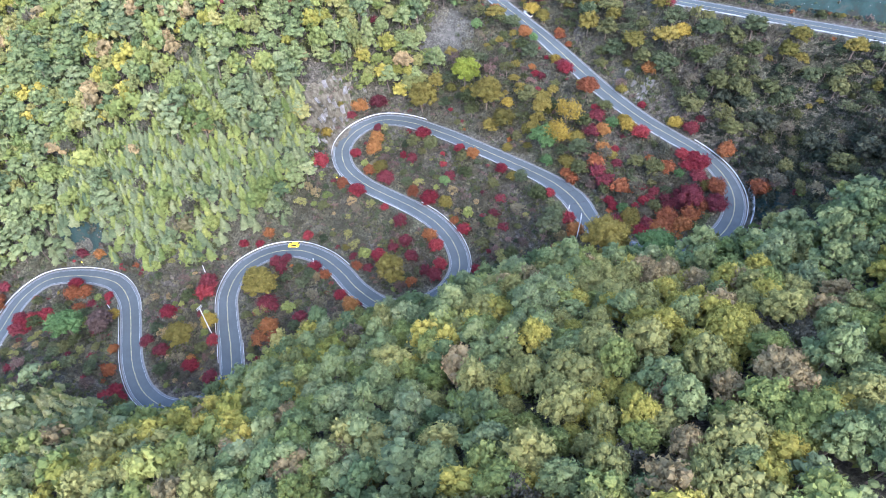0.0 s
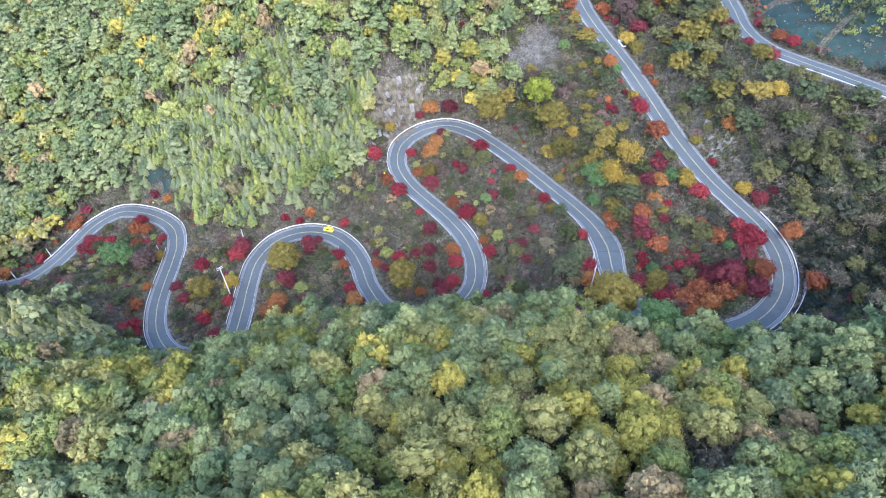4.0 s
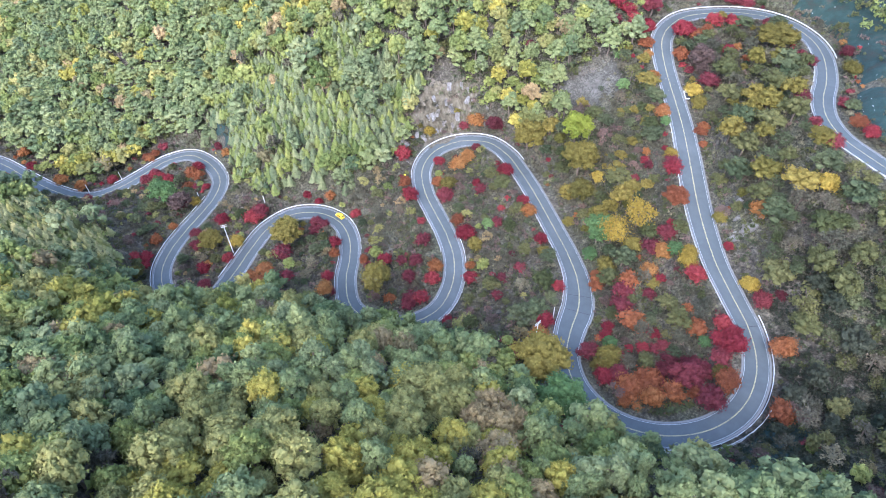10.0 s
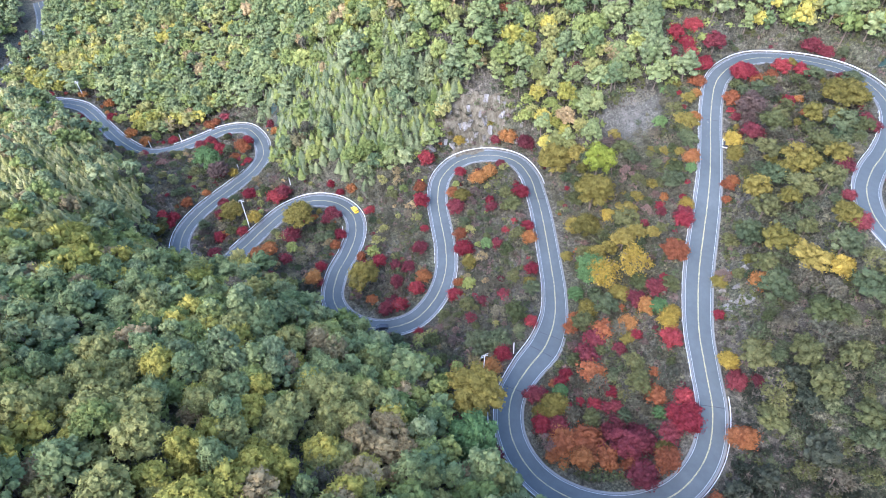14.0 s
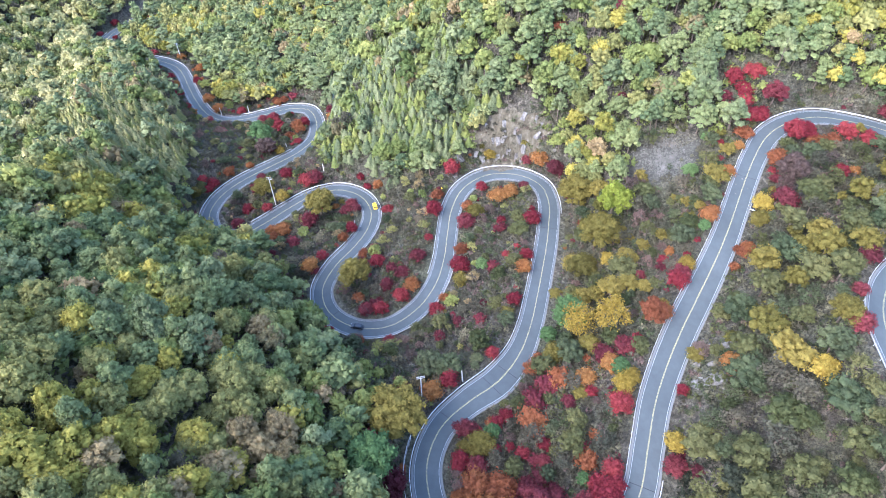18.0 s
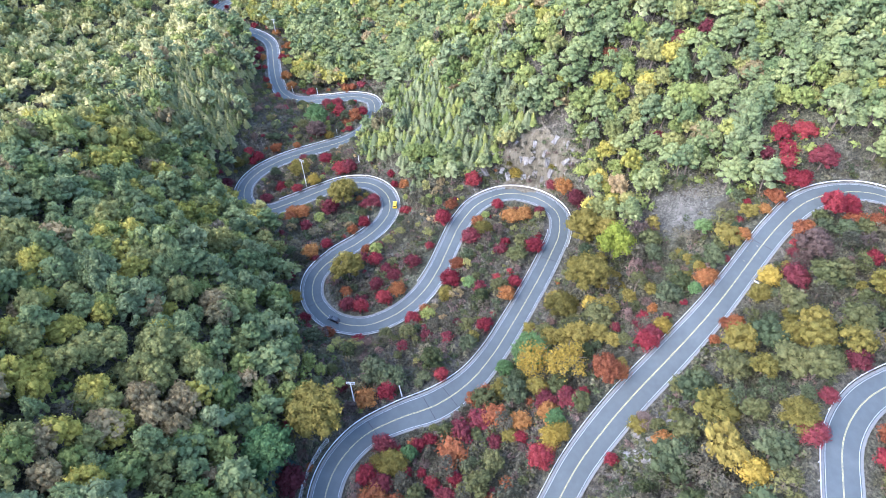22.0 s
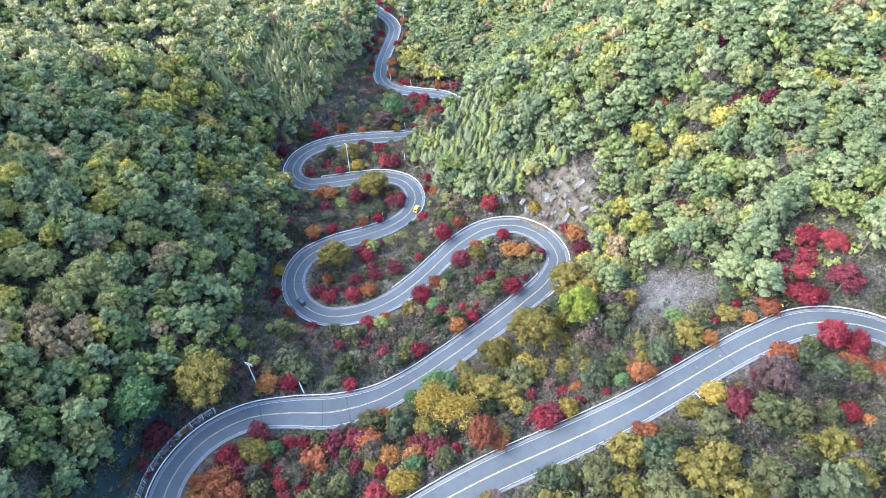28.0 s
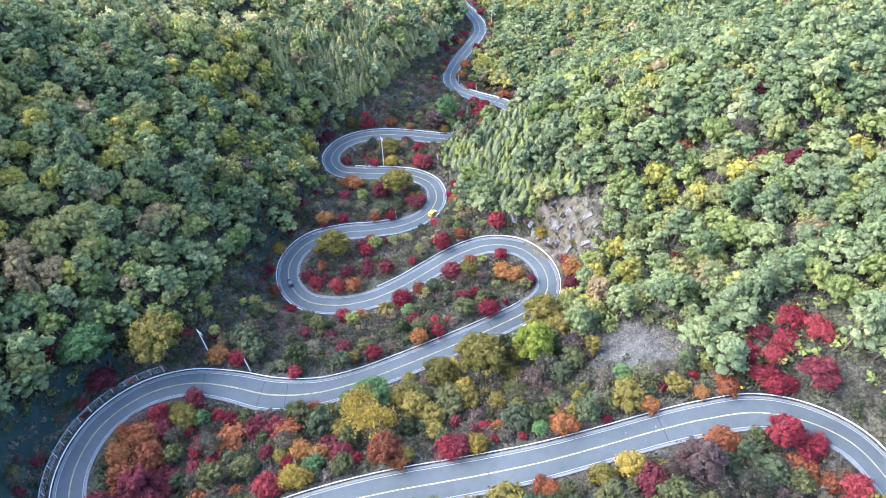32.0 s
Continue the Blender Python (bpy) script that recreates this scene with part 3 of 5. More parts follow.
RED_MIDDLE = [(-27.8, 170.0, 3.0), (-26.4, 192.4, 2.0), (-19.5, 221.9, 2.3), (-10.2, 231.0, 3.5), (-8.6, 196.2, 4.0), (-7.6, 315.9, 7.1), (-3.9, 171.4, 3.7), (-2.4, 162.6, 3.1), (-1.3, 214.4, 1.8), (-0.9, 141.1, 2.8), (1.8, 309.7, 5.9), (5.9, 218.9, 2.5), (6.4, 315.0, 4.8), (7.0, 180.5, 3.3), (8.7, 295.8, 1.5), (12.2, 159.9, 2.4), (18.2, 316.6, 4.4), (19.7, 322.6, 5.6), (23.4, 203.7, 3.1), (29.1, 332.6, 3.9), (30.5, 278.4, 1.4), (35.5, 335.7, 3.8)]
RED_UPPER = [(40.7, 249.5, 2.3), (41.6, 186.0, 2.2), (41.9, 260.1, 1.3), (42.1, 317.6, 2.8), (45.2, 253.8, 1.5), (46.4, 168.6, 3.4), (52.4, 244.3, 3.7), (63.0, 223.1, 2.0), (63.9, 178.8, 2.2), (65.1, 175.4, 2.3), (69.6, 203.9, 2.1), (72.1, 160.2, 2.9), (72.5, 171.2, 1.8), (73.5, 175.1, 1.8), (76.7, 177.4, 2.4), (77.2, 183.9, 2.1), (79.0, 205.8, 3.7), (82.4, 223.1, 2.1), (95.5, 191.8, 5.4), (100.4, 189.1, 4.1), (103.6, 272.1, 2.8)]
FRESH_ALL = [(-155.8, 147.1, 7.5), (-0.8, 203.7, 2.4), (3.6, 293.2, 2.0), (14.0, 278.9, 3.2), (39.6, 263.7, 2.4), (41.6, 205.2, 3.2), (41.6, 214.0, 5.3), (67.6, 172.6, 2.5), (68.4, 137.2, 7.5), (69.0, 213.2, 2.5), (91.5, 187.1, 2.1)]
GOLD_ALL = [(-138.1, 154.2, 2.8), (-93.9, 145.3, 3.7), (-56.0, 235.0, 3.1), (-12.5, 137.3, 3.1), (27.7, 238.1, 3.5), (40.6, 286.6, 4.3), (46.4, 213.8, 6.3), (48.7, 250.5, 2.7), (52.1, 221.4, 7.2), (73.7, 212.9, 3.0), (74.3, 210.2, 3.4), (93.9, 211.9, 3.1), (99.6, 246.1, 3.7)]
ORANGE_VALLEY = [(-300.7, 118.0, 3.1), (-275.5, 128.1, 3.8), (-260.1, 112.0, 2.9), (-229.3, 125.2, 3.9), (-219.2, 116.1, 2.7), (-213.1, 129.6, 3.4), (-161.2, 167.1, 6.7), (-157.5, 188.0, 3.2), (-131.5, 136.5, 2.2), (-129.4, 125.1, 3.1), (-99.9, 131.0, 2.4), (-48.1, 162.9, 2.7), (-41.9, 252.1, 4.2), (-36.2, 144.1, 3.9), (-35.3, 212.9, 3.1), (-33.6, 227.7, 3.8)]
ORANGE_MIDDLE = [(-32.4, 233.0, 3.6), (-7.0, 177.1, 3.5), (2.7, 185.5, 2.3), (11.8, 214.8, 3.6), (14.9, 298.2, 2.0), (23.1, 287.0, 2.6), (27.0, 322.3, 4.0), (36.0, 271.2, 2.5), (39.1, 252.8, 1.9), (44.0, 321.8, 2.1), (48.2, 162.1, 3.4), (65.0, 205.0, 3.3), (65.5, 212.5, 3.8), (79.8, 337.3, 1.7), (80.9, 155.6, 2.0), (85.5, 234.8, 3.6)]
LIME_ALL = [(8.8, 252.7, 6.6)]
MAUVE_ALL = [(-140.8, 147.1, 4.7), (36.2, 300.4, 5.2), (39.0, 295.7, 3.8), (75.3, 235.2, 2.9)]

rng = np.random.default_rng(7)


# ---------------------------------------------------------------- tree shapes, for a crown radius of 1
def unit(v):
    return v / np.maximum(np.linalg.norm(v, axis=-1, keepdims=True), 1e-9)


def leaves(centre, radii, n, size, low=-0.3, spread=0.45, inner=0.8):
    """Loose leaf clumps over the skin of an ellipsoid."""
    d = unit(rng.normal(size=(n * 4, 3)))
    d = d[d[:, 2] > low][:n]
    n = len(d)
    radii = np.asarray(radii, float)
    q = centre + d * radii * (inner - 0.06 + 0.62 * rng.random((n, 1)) ** 1.7)
    nor = unit(d / radii * radii.mean() + spread * rng.normal(size=(n, 3)))
    a = unit(np.cross(nor, rng.normal(size=(n, 3))))
    b = np.cross(nor, a)
    s = size * (0.6 + 0.8 * rng.random((n, 1)))
    w = s * (0.55 + 0.45 * rng.random((n, 1)))
    k = nor * s * rng.normal(size=(n, 1)) * 0.22
    v = np.stack([q - a * s + k, q + a * s * 0.5 - b * w, q + a * s * (0.3 + 0.5 * rng.random((n, 1))) + b * w - k * 0.5], 1).reshape(-1, 3)
    return v, np.arange(n * 3).reshape(-1, 3)


_g = (1 + 5 ** 0.5) / 2
ICO_V = unit(np.array([(-1, _g, 0), (1, _g, 0), (-1, -_g, 0), (1, -_g, 0), (0, -1, _g), (0, 1, _g), (0, -1, -_g), (0, 1, -_g), (_g, 0, -1), (_g, 0, 1), (-_g, 0, -1), (-_g, 0, 1)]))
ICO_F = np.array([(0, 11, 5), (0, 5, 1), (0, 1, 7), (0, 7, 10), (0, 10, 11), (1, 5, 9), (5, 11, 4), (11, 10, 2), (10, 7, 6), (7, 1, 8),
                  (3, 9, 4), (3, 4, 2), (3, 2, 6), (3, 6, 8), (3, 8, 9), (4, 9, 5), (2, 4, 11), (6, 2, 10), (8, 6, 7), (9, 8, 1)])


def core(centre, radii):
    """The dense inside of a clump, a rough knobbly lump."""
    v = ICO_V * (0.78 + 0.34 * rng.random((12, 1)))
    return v * np.asarray(radii) + centre, ICO_F


def trunk(height, r, lean=0.1, limbs=3, reach=0.5):
    top = np.array([rng.normal() * lean, rng.normal() * lean, height])
    mid = top * 0.5 + (rng.normal() * lean * 0.5, rng.normal() * lean * 0.5, 0)
    out = [tube([(0, 0, -0.25), mid, top], [r, r * 0.75, r * 0.35], 5)]
    for i in range(limbs):
        a = rng.random() * 6.28
        z = height * (0.55 + 0.3 * rng.random())
        out.append(tube([(mid[0], mid[1], z), (math.cos(a) * reach, math.sin(a) * reach, z + reach * 0.7)], [r * 0.5, r * 0.15], 4))
    return halves(join(out))


def broad_crown(lobes, per, size, tall=0.8, mid=1.25, lump=0.8):
    """A spreading crown of many small leafy heads with gaps between them."""
    pieces = [core((0, 0, mid - 0.12), (0.55, 0.55, 0.4 * tall))]
    for i in range(lobes):
        a = i * 2.39996 + rng.random() * 0.7
        up = ((i + 0.5) / lobes) ** 1.1
        rad = 0.76 * math.sqrt(max(1 - up * up, 0.02)) * (0.78 + 0.34 * rng.random())
        c = np.array([math.cos(a) * rad, math.sin(a) * rad, mid + tall * (up * 0.82 - 0.25) + rng.normal() * 0.08])
        r = (0.21 + 0.17 * rng.random()) * (0.78 if lobes > 36 else 0.92 if lobes > 22 else 1.0 if lobes > 18 else 1.16 if lobes > 12 else 1.36)
        pieces.append(core(c, (r * lump, r * lump, r * 0.72 * lump)))
        pieces.append(leaves(c, (r, r, r * 0.78), per, size, low=-0.15))
    return join(pieces)


def dome_crown(lobes, per, size):
    """A low, close, round crown, as garden maples have."""
    pieces = [core((0, 0, 0.68), (0.66, 0.66, 0.46))]
    for i in range(lobes):
        a = i * 2.39996 + rng.random() * 0.5
        up = (i + 0.4) / lobes
        rad = 0.68 * math.sqrt(max(1 - up * up, 0.02)) * (0.85 + 0.25 * rng.random())
        c = np.array([math.cos(a) * rad, math.sin(a) * rad, 0.52 + 0.66 * up + 0.05 * rng.normal()])
        r = 0.23 + 0.20 * rng.random()
        pieces.append(core(c, np.array((r, r, r * 0.75)) * 0.6))
        pieces.append(leaves(c, (r, r, r * 0.8), per, size, low=-0.4, spread=0.26))
    return join(pieces)


def open_crown(lobes, per, size):
    """A thin crown with gaps, losing its leaves."""
    pieces = []
    for i in range(lobes):
        d = unit(rng.normal(size=3))
        d[2] = abs(d[2])
        c = np.array([0, 0, 1.0]) + d * (0.45 + 0.3 * rng.random()) * (1, 1, 0.8)
        r = 0.24 + 0.12 * rng.random()
        pieces.append(leaves(c, (r, r, r * 0.8), per, size, low=-0.9, spread=0.9, inner=0.5))
    return join(pieces)


def pine_crown(pads, per, size):
    """Flat, layered pads of needles round a crooked stem."""
    pieces = [core((0, 0, 1.4), (0.3, 0.3, 0.35))]
    for i in range(pads):
        up = (i + 0.5) / pads
        a = i * 2.39996 + rng.random() * 0.8
        rad = (0.84 - 0.66 * up) * (0.7 + 0.45 * rng.random())
        c = np.array([math.cos(a) * rad, math.sin(a) * rad, 1.15 + 1.05 * up + 0.08 * rng.normal()])
        r = (0.36 - 0.08 * up) * (0.75 + 0.5 * rng.random()) * (0.78 if pads > 32 else 0.92 if pads > 22 else 1.0 if pads > 18 else 1.12 if pads > 12 else 1.35)
        pieces.append(core(c - (0, 0, 0.03), (r * 0.84, r * 0.84, 0.13)))
        pieces.append(leaves(c, (r, r, 0.17), per, size, low=0.0, spread=0.35, inner=0.72))
    return join(pieces)


def conifer_crown(layers, per, size):
    """Whorls of drooping branches up to a point."""
    pieces = [halves(tube([(0, 0, 0.4), (0, 0, 1.7), (0, 0, 3.0)], [0.6, 0.36, 0.03], 5))]
    for i in range(layers):
        up = (i + 0.3) / layers
        r = 1.02 * (1 - up) ** 0.85 + 0.06
        a = rng.random() * 6.28 + np.arange(per) * 6.283 / per + rng.normal(size=per) * 0.2
        out = np.stack([np.cos(a), np.sin(a), 0 * a], -1)
        side = np.stack([-np.sin(a), np.cos(a), 0 * a], -1)
        z = np.array([0, 0, 0.45 + 2.65 * up])
        ln = r * (0.8 + 0.4 * rng.random((per, 1)))
        tip = out * ln + z - (0, 0, 1) * ln * 0.28
        root = out * ln * 0.12 + z + (0, 0, 0.12)
        mid = (root + tip) / 2 + (0, 0, 0.07)
        w = ln * 0.30 + size * 0.4
        v = np.stack([root, mid - side * w - (0, 0, 0.08), tip, mid + side * w - (0, 0, 0.08)], 1).reshape(-1, 3)
        pieces.append(halves((v, np.arange(per * 4).reshape(-1, 4))))
    return join(pieces)


def shapes(make, count):
    return [make() for _ in range(count)]


NEAR = {
    "broad": shapes(lambda: (broad_crown(44, 30, 0.062), trunk(1.5, 0.085)), 5),
    "pine": shapes(lambda: (pine_crown(38, 28, 0.07), trunk(2.1, 0.07, 0.15)), 5),
    "maple": shapes(lambda: (dome_crown(17, 70, 0.07), trunk(0.9, 0.07, 0.08)), 5),
    "young": shapes(lambda: (dome_crown(9, 44, 0.10), trunk(0.9, 0.07, 0.08, 0)), 3),
    "thin": shapes(lambda: (open_crown(26, 46, 0.062), trunk(1.3, 0.06, 0.12, 6, 0.7)), 3),
    "grand": shapes(lambda: (broad_crown(44, 56, 0.052), trunk(1.4, 0.07, 0.1, 4)), 3),
    "airy": shapes(lambda: (open_crown(48, 42, 0.046), trunk(1.3, 0.05, 0.12, 7, 0.7)), 3),
}
FAR = {
    "broad": shapes(lambda: (broad_crown(15, 16, 0.12), trunk(1.2, 0.08, 0.1, 0)), 8),
    "pine": shapes(lambda: (pine_crown(15, 14, 0.13), trunk(1.9, 0.06, 0.12, 0)), 8),
    "conifer": shapes(lambda: (conifer_crown(9, 9, 0.16), trunk(0.6, 0.08, 0.02, 0)), 6),
    "thin": shapes(lambda: (open_crown(13, 20, 0.12), trunk(1.2, 0.05, 0.12, 4, 0.6)), 4),
}

CLOSE = {
    "broad": shapes(lambda: (broad_crown(26, 22, 0.08), trunk(1.4, 0.08, 0.1, 2)), 7),
    "pine": shapes(lambda: (pine_crown(26, 20, 0.085), trunk(2.0, 0.065, 0.13, 1)), 7),
    "conifer": FAR["conifer"],
    "thin": shapes(lambda: (open_crown(18, 28, 0.09), trunk(1.3, 0.05, 0.12, 5, 0.65)), 4),
}
SOFT = {
    "broad": shapes(lambda: (broad_crown(19, 30, 0.085), trunk(1.2, 0.07, 0.1, 1)), 7),
    "pine": CLOSE["pine"],
    "conifer": FAR["conifer"],
    "thin": shapes(lambda: (open_crown(20, 32, 0.074), trunk(1.3, 0.05, 0.12, 5, 0.65)), 7),
    "round": shapes(lambda: (dome_crown(11, 34, 0.095), trunk(0.9, 0.07, 0.08, 0)), 5),
}
DISTANT = {
    "broad": shapes(lambda: (broad_crown(10, 9, 0.17), trunk(1.2, 0.08, 0.1, 0)), 8),
    "pine": shapes(lambda: (pine_crown(10, 8, 0.18), trunk(1.9, 0.06, 0.12, 0)), 8),
    "conifer": FAR["conifer"],
    "thin": FAR["thin"],
}

# ---------------------------------------------------------------- single trees
TREE_KINDS = {
    "red": ("maple_tree", "maple", "low round maple with bright crimson autumn leaves beside the road"),
    "darkred": ("maple_tree", "maple", "low round maple with dark wine-red autumn leaves on the slope"),
    "orange": ("maple_tree", "maple", "low round maple with orange autumn leaves on the slope"),
    "rust": ("cherry_tree", "maple", "roadside cherry tree with rust-brown and orange leaves"),
    "gold": ("ginkgo_tree", "maple", "golden-yellow leafed tree on the brushy slope"),
    "moss": ("oak_tree", "maple", "full round tree with olive-brown leaves beside the road"),
    "lime": ("poplar_tree", "broad", "large lime-yellow leafed tree above the bend"),
    "fresh": ("alder_tree", "broad", "fresh green leafed tree on the brushy slope"),
    "mauve": ("bare_tree", "thin", "half bare tree with greyish mauve twigs"),
}
_made = {}


def plant(kind, shape, x, y, z, r, name, label, turn, stretch=1.0, group=""):
    """One tree with its trunk and crown; the first of each sort is built, the rest are copies."""
    k = int(turn * 7.3) % len(NEAR[shape])
    m = pose(x, y, z, 0, 0, turn) @ Matrix.Diagonal((r * (0.84 + 0.32 * (turn * 0.37 % 1)), r * (0.84 + 0.32 * (turn * 0.61 % 1)), r * stretch, 1))
    key = (kind, shape, k, name)
    if key not in _made:
        (cv, cf), (tv, tf) = NEAR[shape][k]
        ob = new(name)
        mesh_object("trunk", tv, tf, [BARK], parent=ob, smooth=True)
        mesh_object("crown", cv, cf, [LEAVES[kind]], parent=ob)
        tagged(ob, label, "tree", group)
        _made[key] = ob
        ob.matrix_basis = m
        return ob
    src = _made[key]
    keep = src.scale.copy()
    src.scale = (1, 1, 1)
    ob = copy_thing(src, m)
    src.scale = keep
    return ob


SINGLE = {"red": RED_FAR + RED_VALLEY + RED_MIDDLE + RED_UPPER, "darkred": DARKRED_VALLEY + DARKRED_MIDDLE, "orange": ORANGE_VALLEY + ORANGE_MIDDLE,
          "rust": RUST_ALL, "gold": GOLD_ALL, "moss": MOSS_ALL, "lime": LIME_ALL, "fresh": FRESH_ALL, "mauve": MAUVE_ALL}


def clear_of_road(x, y, r):
    """Moves a stem back until it stands beside the shoulder."""
    k = ((ROAD - (x, y)) ** 2).sum(1).argmin()
    off = np.array((x, y)) - ROAD[k]
    d = max(float(np.hypot(*off)), 0.01)
    want = 5.2 + 0.45 * r
    if d < want:
        x, y = ROAD[k] + off / d * want
    return float(x), float(y), r


single_xy = []
for kind, places in SINGLE.items():
    name, shape, label = TREE_KINDS[kind]
    places = [clear_of_road(*p) for p in places]
    zs = ground_height([p[0] for p in places], [p[1] for p in places])
    for (x, y, r), z in zip(places, zs):
        single_xy.append((x, y, r))
        form = shape if r < 4.4 else "airy" if kind == "gold" else "grand"
        trees = [(x, y, r)]
        if r > 4.6 and kind in ("red", "darkred", "orange", "rust"):          # a close clump of stems
            a0, form = float(rng.random() * 6.28), shape
            trees = [(x + math.cos(a0 + 2.09 * q) * r * 0.55, y + math.sin(a0 + 2.09 * q) * r * 0.55, r * (0.48 + 0.16 * float(rng.random()))) for q in range(3)]
        for tx, ty, tr in [clear_of_road(*p) for p in trees]:
            plant(kind, form, tx, ty, float(z if len(trees) == 1 else ground_height([tx], [ty])[0]) - 0.1, tr * 1.08, name, label, float(rng.random() * 360), 0.9 + 0.25 * float(rng.random()), "autumn trees along the road")
# young maples planted close along the edges of the road
k_ = rng.integers(20, len(ROAD) - 60, 190)
d_ = rng.choice([-1, 1], 190) * rng.uniform(6.5, 12.0, 190)
q_ = ROAD[k_] + ROAD_N[k_] * d_[:, None]
dist_, _h0 = road_distance(q_[:, 0], q_[:, 1])
z_ = ground_height(q_[:, 0], q_[:, 1])
for (x, y), z, dd in zip(q_, z_, dist_):
    if dd < 6.3 or min(math.hypot(x - a, y - b) for a, b, r in single_xy) < 3.2:
        continue
    kind = ["red", "darkred", "orange", "rust", "red", "darkred", "moss"][rng.integers(7)]
    r = 1.0 + 0.9 * float(rng.random())
    plant(kind, "young", float(x), float(y), float(z) - 0.1, r, TREE_KINDS[kind][0], TREE_KINDS[kind][2], float(rng.random() * 360), 1.0, "autumn trees along the road")
    single_xy.append((x, y, r))
single_xy = np.array(single_xy)

# ---------------------------------------------------------------- the woods
SOUTH_EDGE = [(-500, 120), (-440, 112), (-400, 82), (-375, 60), (-350, 58), (-325, 78), (-300, 98), (-230, 108), (-150, 112), (-97, 104), (-55, 127), (-14, 139), (30, 142), (60, 143), (85, 140), (115, 139), (150, 150), (260, 120)]
NORTH_EDGE = [(-500, 142), (-440, 132), (-400, 106), (-375, 84), (-350, 82), (-325, 98), (-300, 115), (-250, 130), (-216, 142), (-206, 180), (-180, 188), (-150, 181), (-125, 171), (-105, 170), (-72, 188), (-58, 212), (-54, 240), (-42, 253), (-20, 255), (-2, 262), (8, 290), (2, 318), (6, 338), (30, 356), (70, 354), (96, 330), (110, 280), (150, 250), (260, 200)]


def noise2(x, y, s, seed=0.0):
    return (np.sin(x * s + 1.7 * np.sin(y * s * 0.73 + seed)) + np.sin(y * s * 1.13 + 1.9 * np.sin(x * s * 0.81 + seed * 1.7)) +
            np.sin((x + y) * s * 0.57 + 1.3 * np.sin((x - y) * s * 0.9 + seed))) / 3


NET_FROM, NET_TO = [int(((ROAD - p) ** 2).sum(1).argmin()) for p in ((52, 347.5), (178, 218))]


def netted(x, y, lo=8.0, hi=40.0):
    """The bare slope above the pass road that is laid with netting."""
    out = np.zeros(len(x), bool)
    idx = np.nonzero((x > 30) & (x < 240) & (y > 200) & (y < 400))[0]
    d = np.stack([x[idx, None] - ROAD[None, NET_FROM:NET_TO, 0], y[idx, None] - ROAD[None, NET_FROM:NET_TO, 1]], -1)
    k = (d ** 2).sum(-1).argmin(1)
    side = (d[np.arange(len(k)), k] * ROAD_N[NET_FROM + k]).sum(-1)
    out[idx] = (side > lo) & (side < hi) & (k > 0) & (k < NET_TO - NET_FROM - 1)
    return out


def scatter(x0, x1, y0, y1, step, jitter=0.42):
    a, b = np.meshgrid(np.arange(x0, x1, step), np.arange(y0, y1, step * 0.87))
    a = a + (np.arange(a.shape[0]) % 2)[:, None] * step / 2
    a = a.ravel() + rng.uniform(-jitter, jitter, a.size) * step
    b = b.ravel() + rng.uniform(-jitter, jitter, b.size) * step
    return a, b


def zones(x, y):
    south = y < np.interp(x, *zip(*SOUTH_EDGE)) + 3 * noise2(x, y, 0.2)
    north = y > np.interp(x, *zip(*NORTH_EDGE)) + 4 * noise2(x, y, 0.17, 2.0)
    return south, north


fx, fy = scatter(-500, 330, -130, 440, 5.7)


def crest(x):
    """The line of the south ridge; behind it lies a gully and the next slope."""
    return np.interp(x, [-300, -229, -180, -110, -58, -24, 28], [105, 95, 64, 57, 52, 46, 34])


def plantation(x, y):
    """Where the planted conifers stand: patches with ragged edges."""
    jag = 9 * noise2(x, y, 0.13, 5.0) + 4 * noise2(x, y, 0.4, 2.0)
    west = (x + jag < -105) & (x > -262 + jag) & (y > crest(x) - 14 + 0.5 * jag) & (y < 118)
    east = (x > -178 + jag) & (x + jag < -66) & (y > 168) & (y + jag < 240 + 0.25 * (x + 100))
    return west | east


px_, py_ = scatter(-280, -56, 22, 262, 3.1)
_in = plantation(px_, py_)
_out = ~plantation(fx, fy) | (rng.random(len(fx)) < 0.05)
fx, fy = np.r_[fx[_out], px_[_in]], np.r_[fy[_out], py_[_in]]
fs, fn = zones(fx, fy)
fd, _ = road_distance(fx, fy)
seen = (fy > np.interp(fx, [-500, -330, -250, -60, -30, 0, 70, 110, 140, 260], [30, -60, -120, -120, -20, 22, 33, 60, 110, 260])) & (fy < np.interp(fx, [-500, -440, -300, -230, -100, 60, 120, 180, 260], [230, 275, 330, 385, 405, 405, 350, 260, 200]))
inner = ~fs & ~fn
# the bare spots: the rock face, the scree and the netted cutting stay open
bare = (((fx + 54) / 12) ** 2 + ((fy - 242) / 14) ** 2 < 1) | (((fx - 1) / 14) ** 2 + ((fy - 279) / 14) ** 2 < 1)
bare |= netted(fx, fy, 8, 40)
bare |= (((fx - 97) / 20) ** 2 + ((fy - 144) / 6) ** 2 < 1) | (((fx - 4) / 12) ** 2 + ((fy - 143) / 4) ** 2 < 1)
outer = ~seen & (np.hypot(fx - 20, fy - 170) < 310) & (~inner | (fx > 165)) & (rng.random(len(fx)) < 0.42)          # the woods go on, thinner, round about
keep = (seen | outer) & (fd > np.where(fx < -125, 7.2, np.where(fs, 8.5, 10.5))) & ~bare
keep &= fs | fn | outer
gap = np.sqrt(((fx[:, None] - single_xy[None, :, 0]) ** 2 + (fy[:, None] - single_xy[None, :, 1]) ** 2)) - single_xy[None, :, 2]
keep &= gap.min(1) > 1.6
fx, fy, fs, fn, inner = fx[keep], fy[keep], fs[keep], fn[keep], inner[keep]
fz = ground_height(fx, fy)

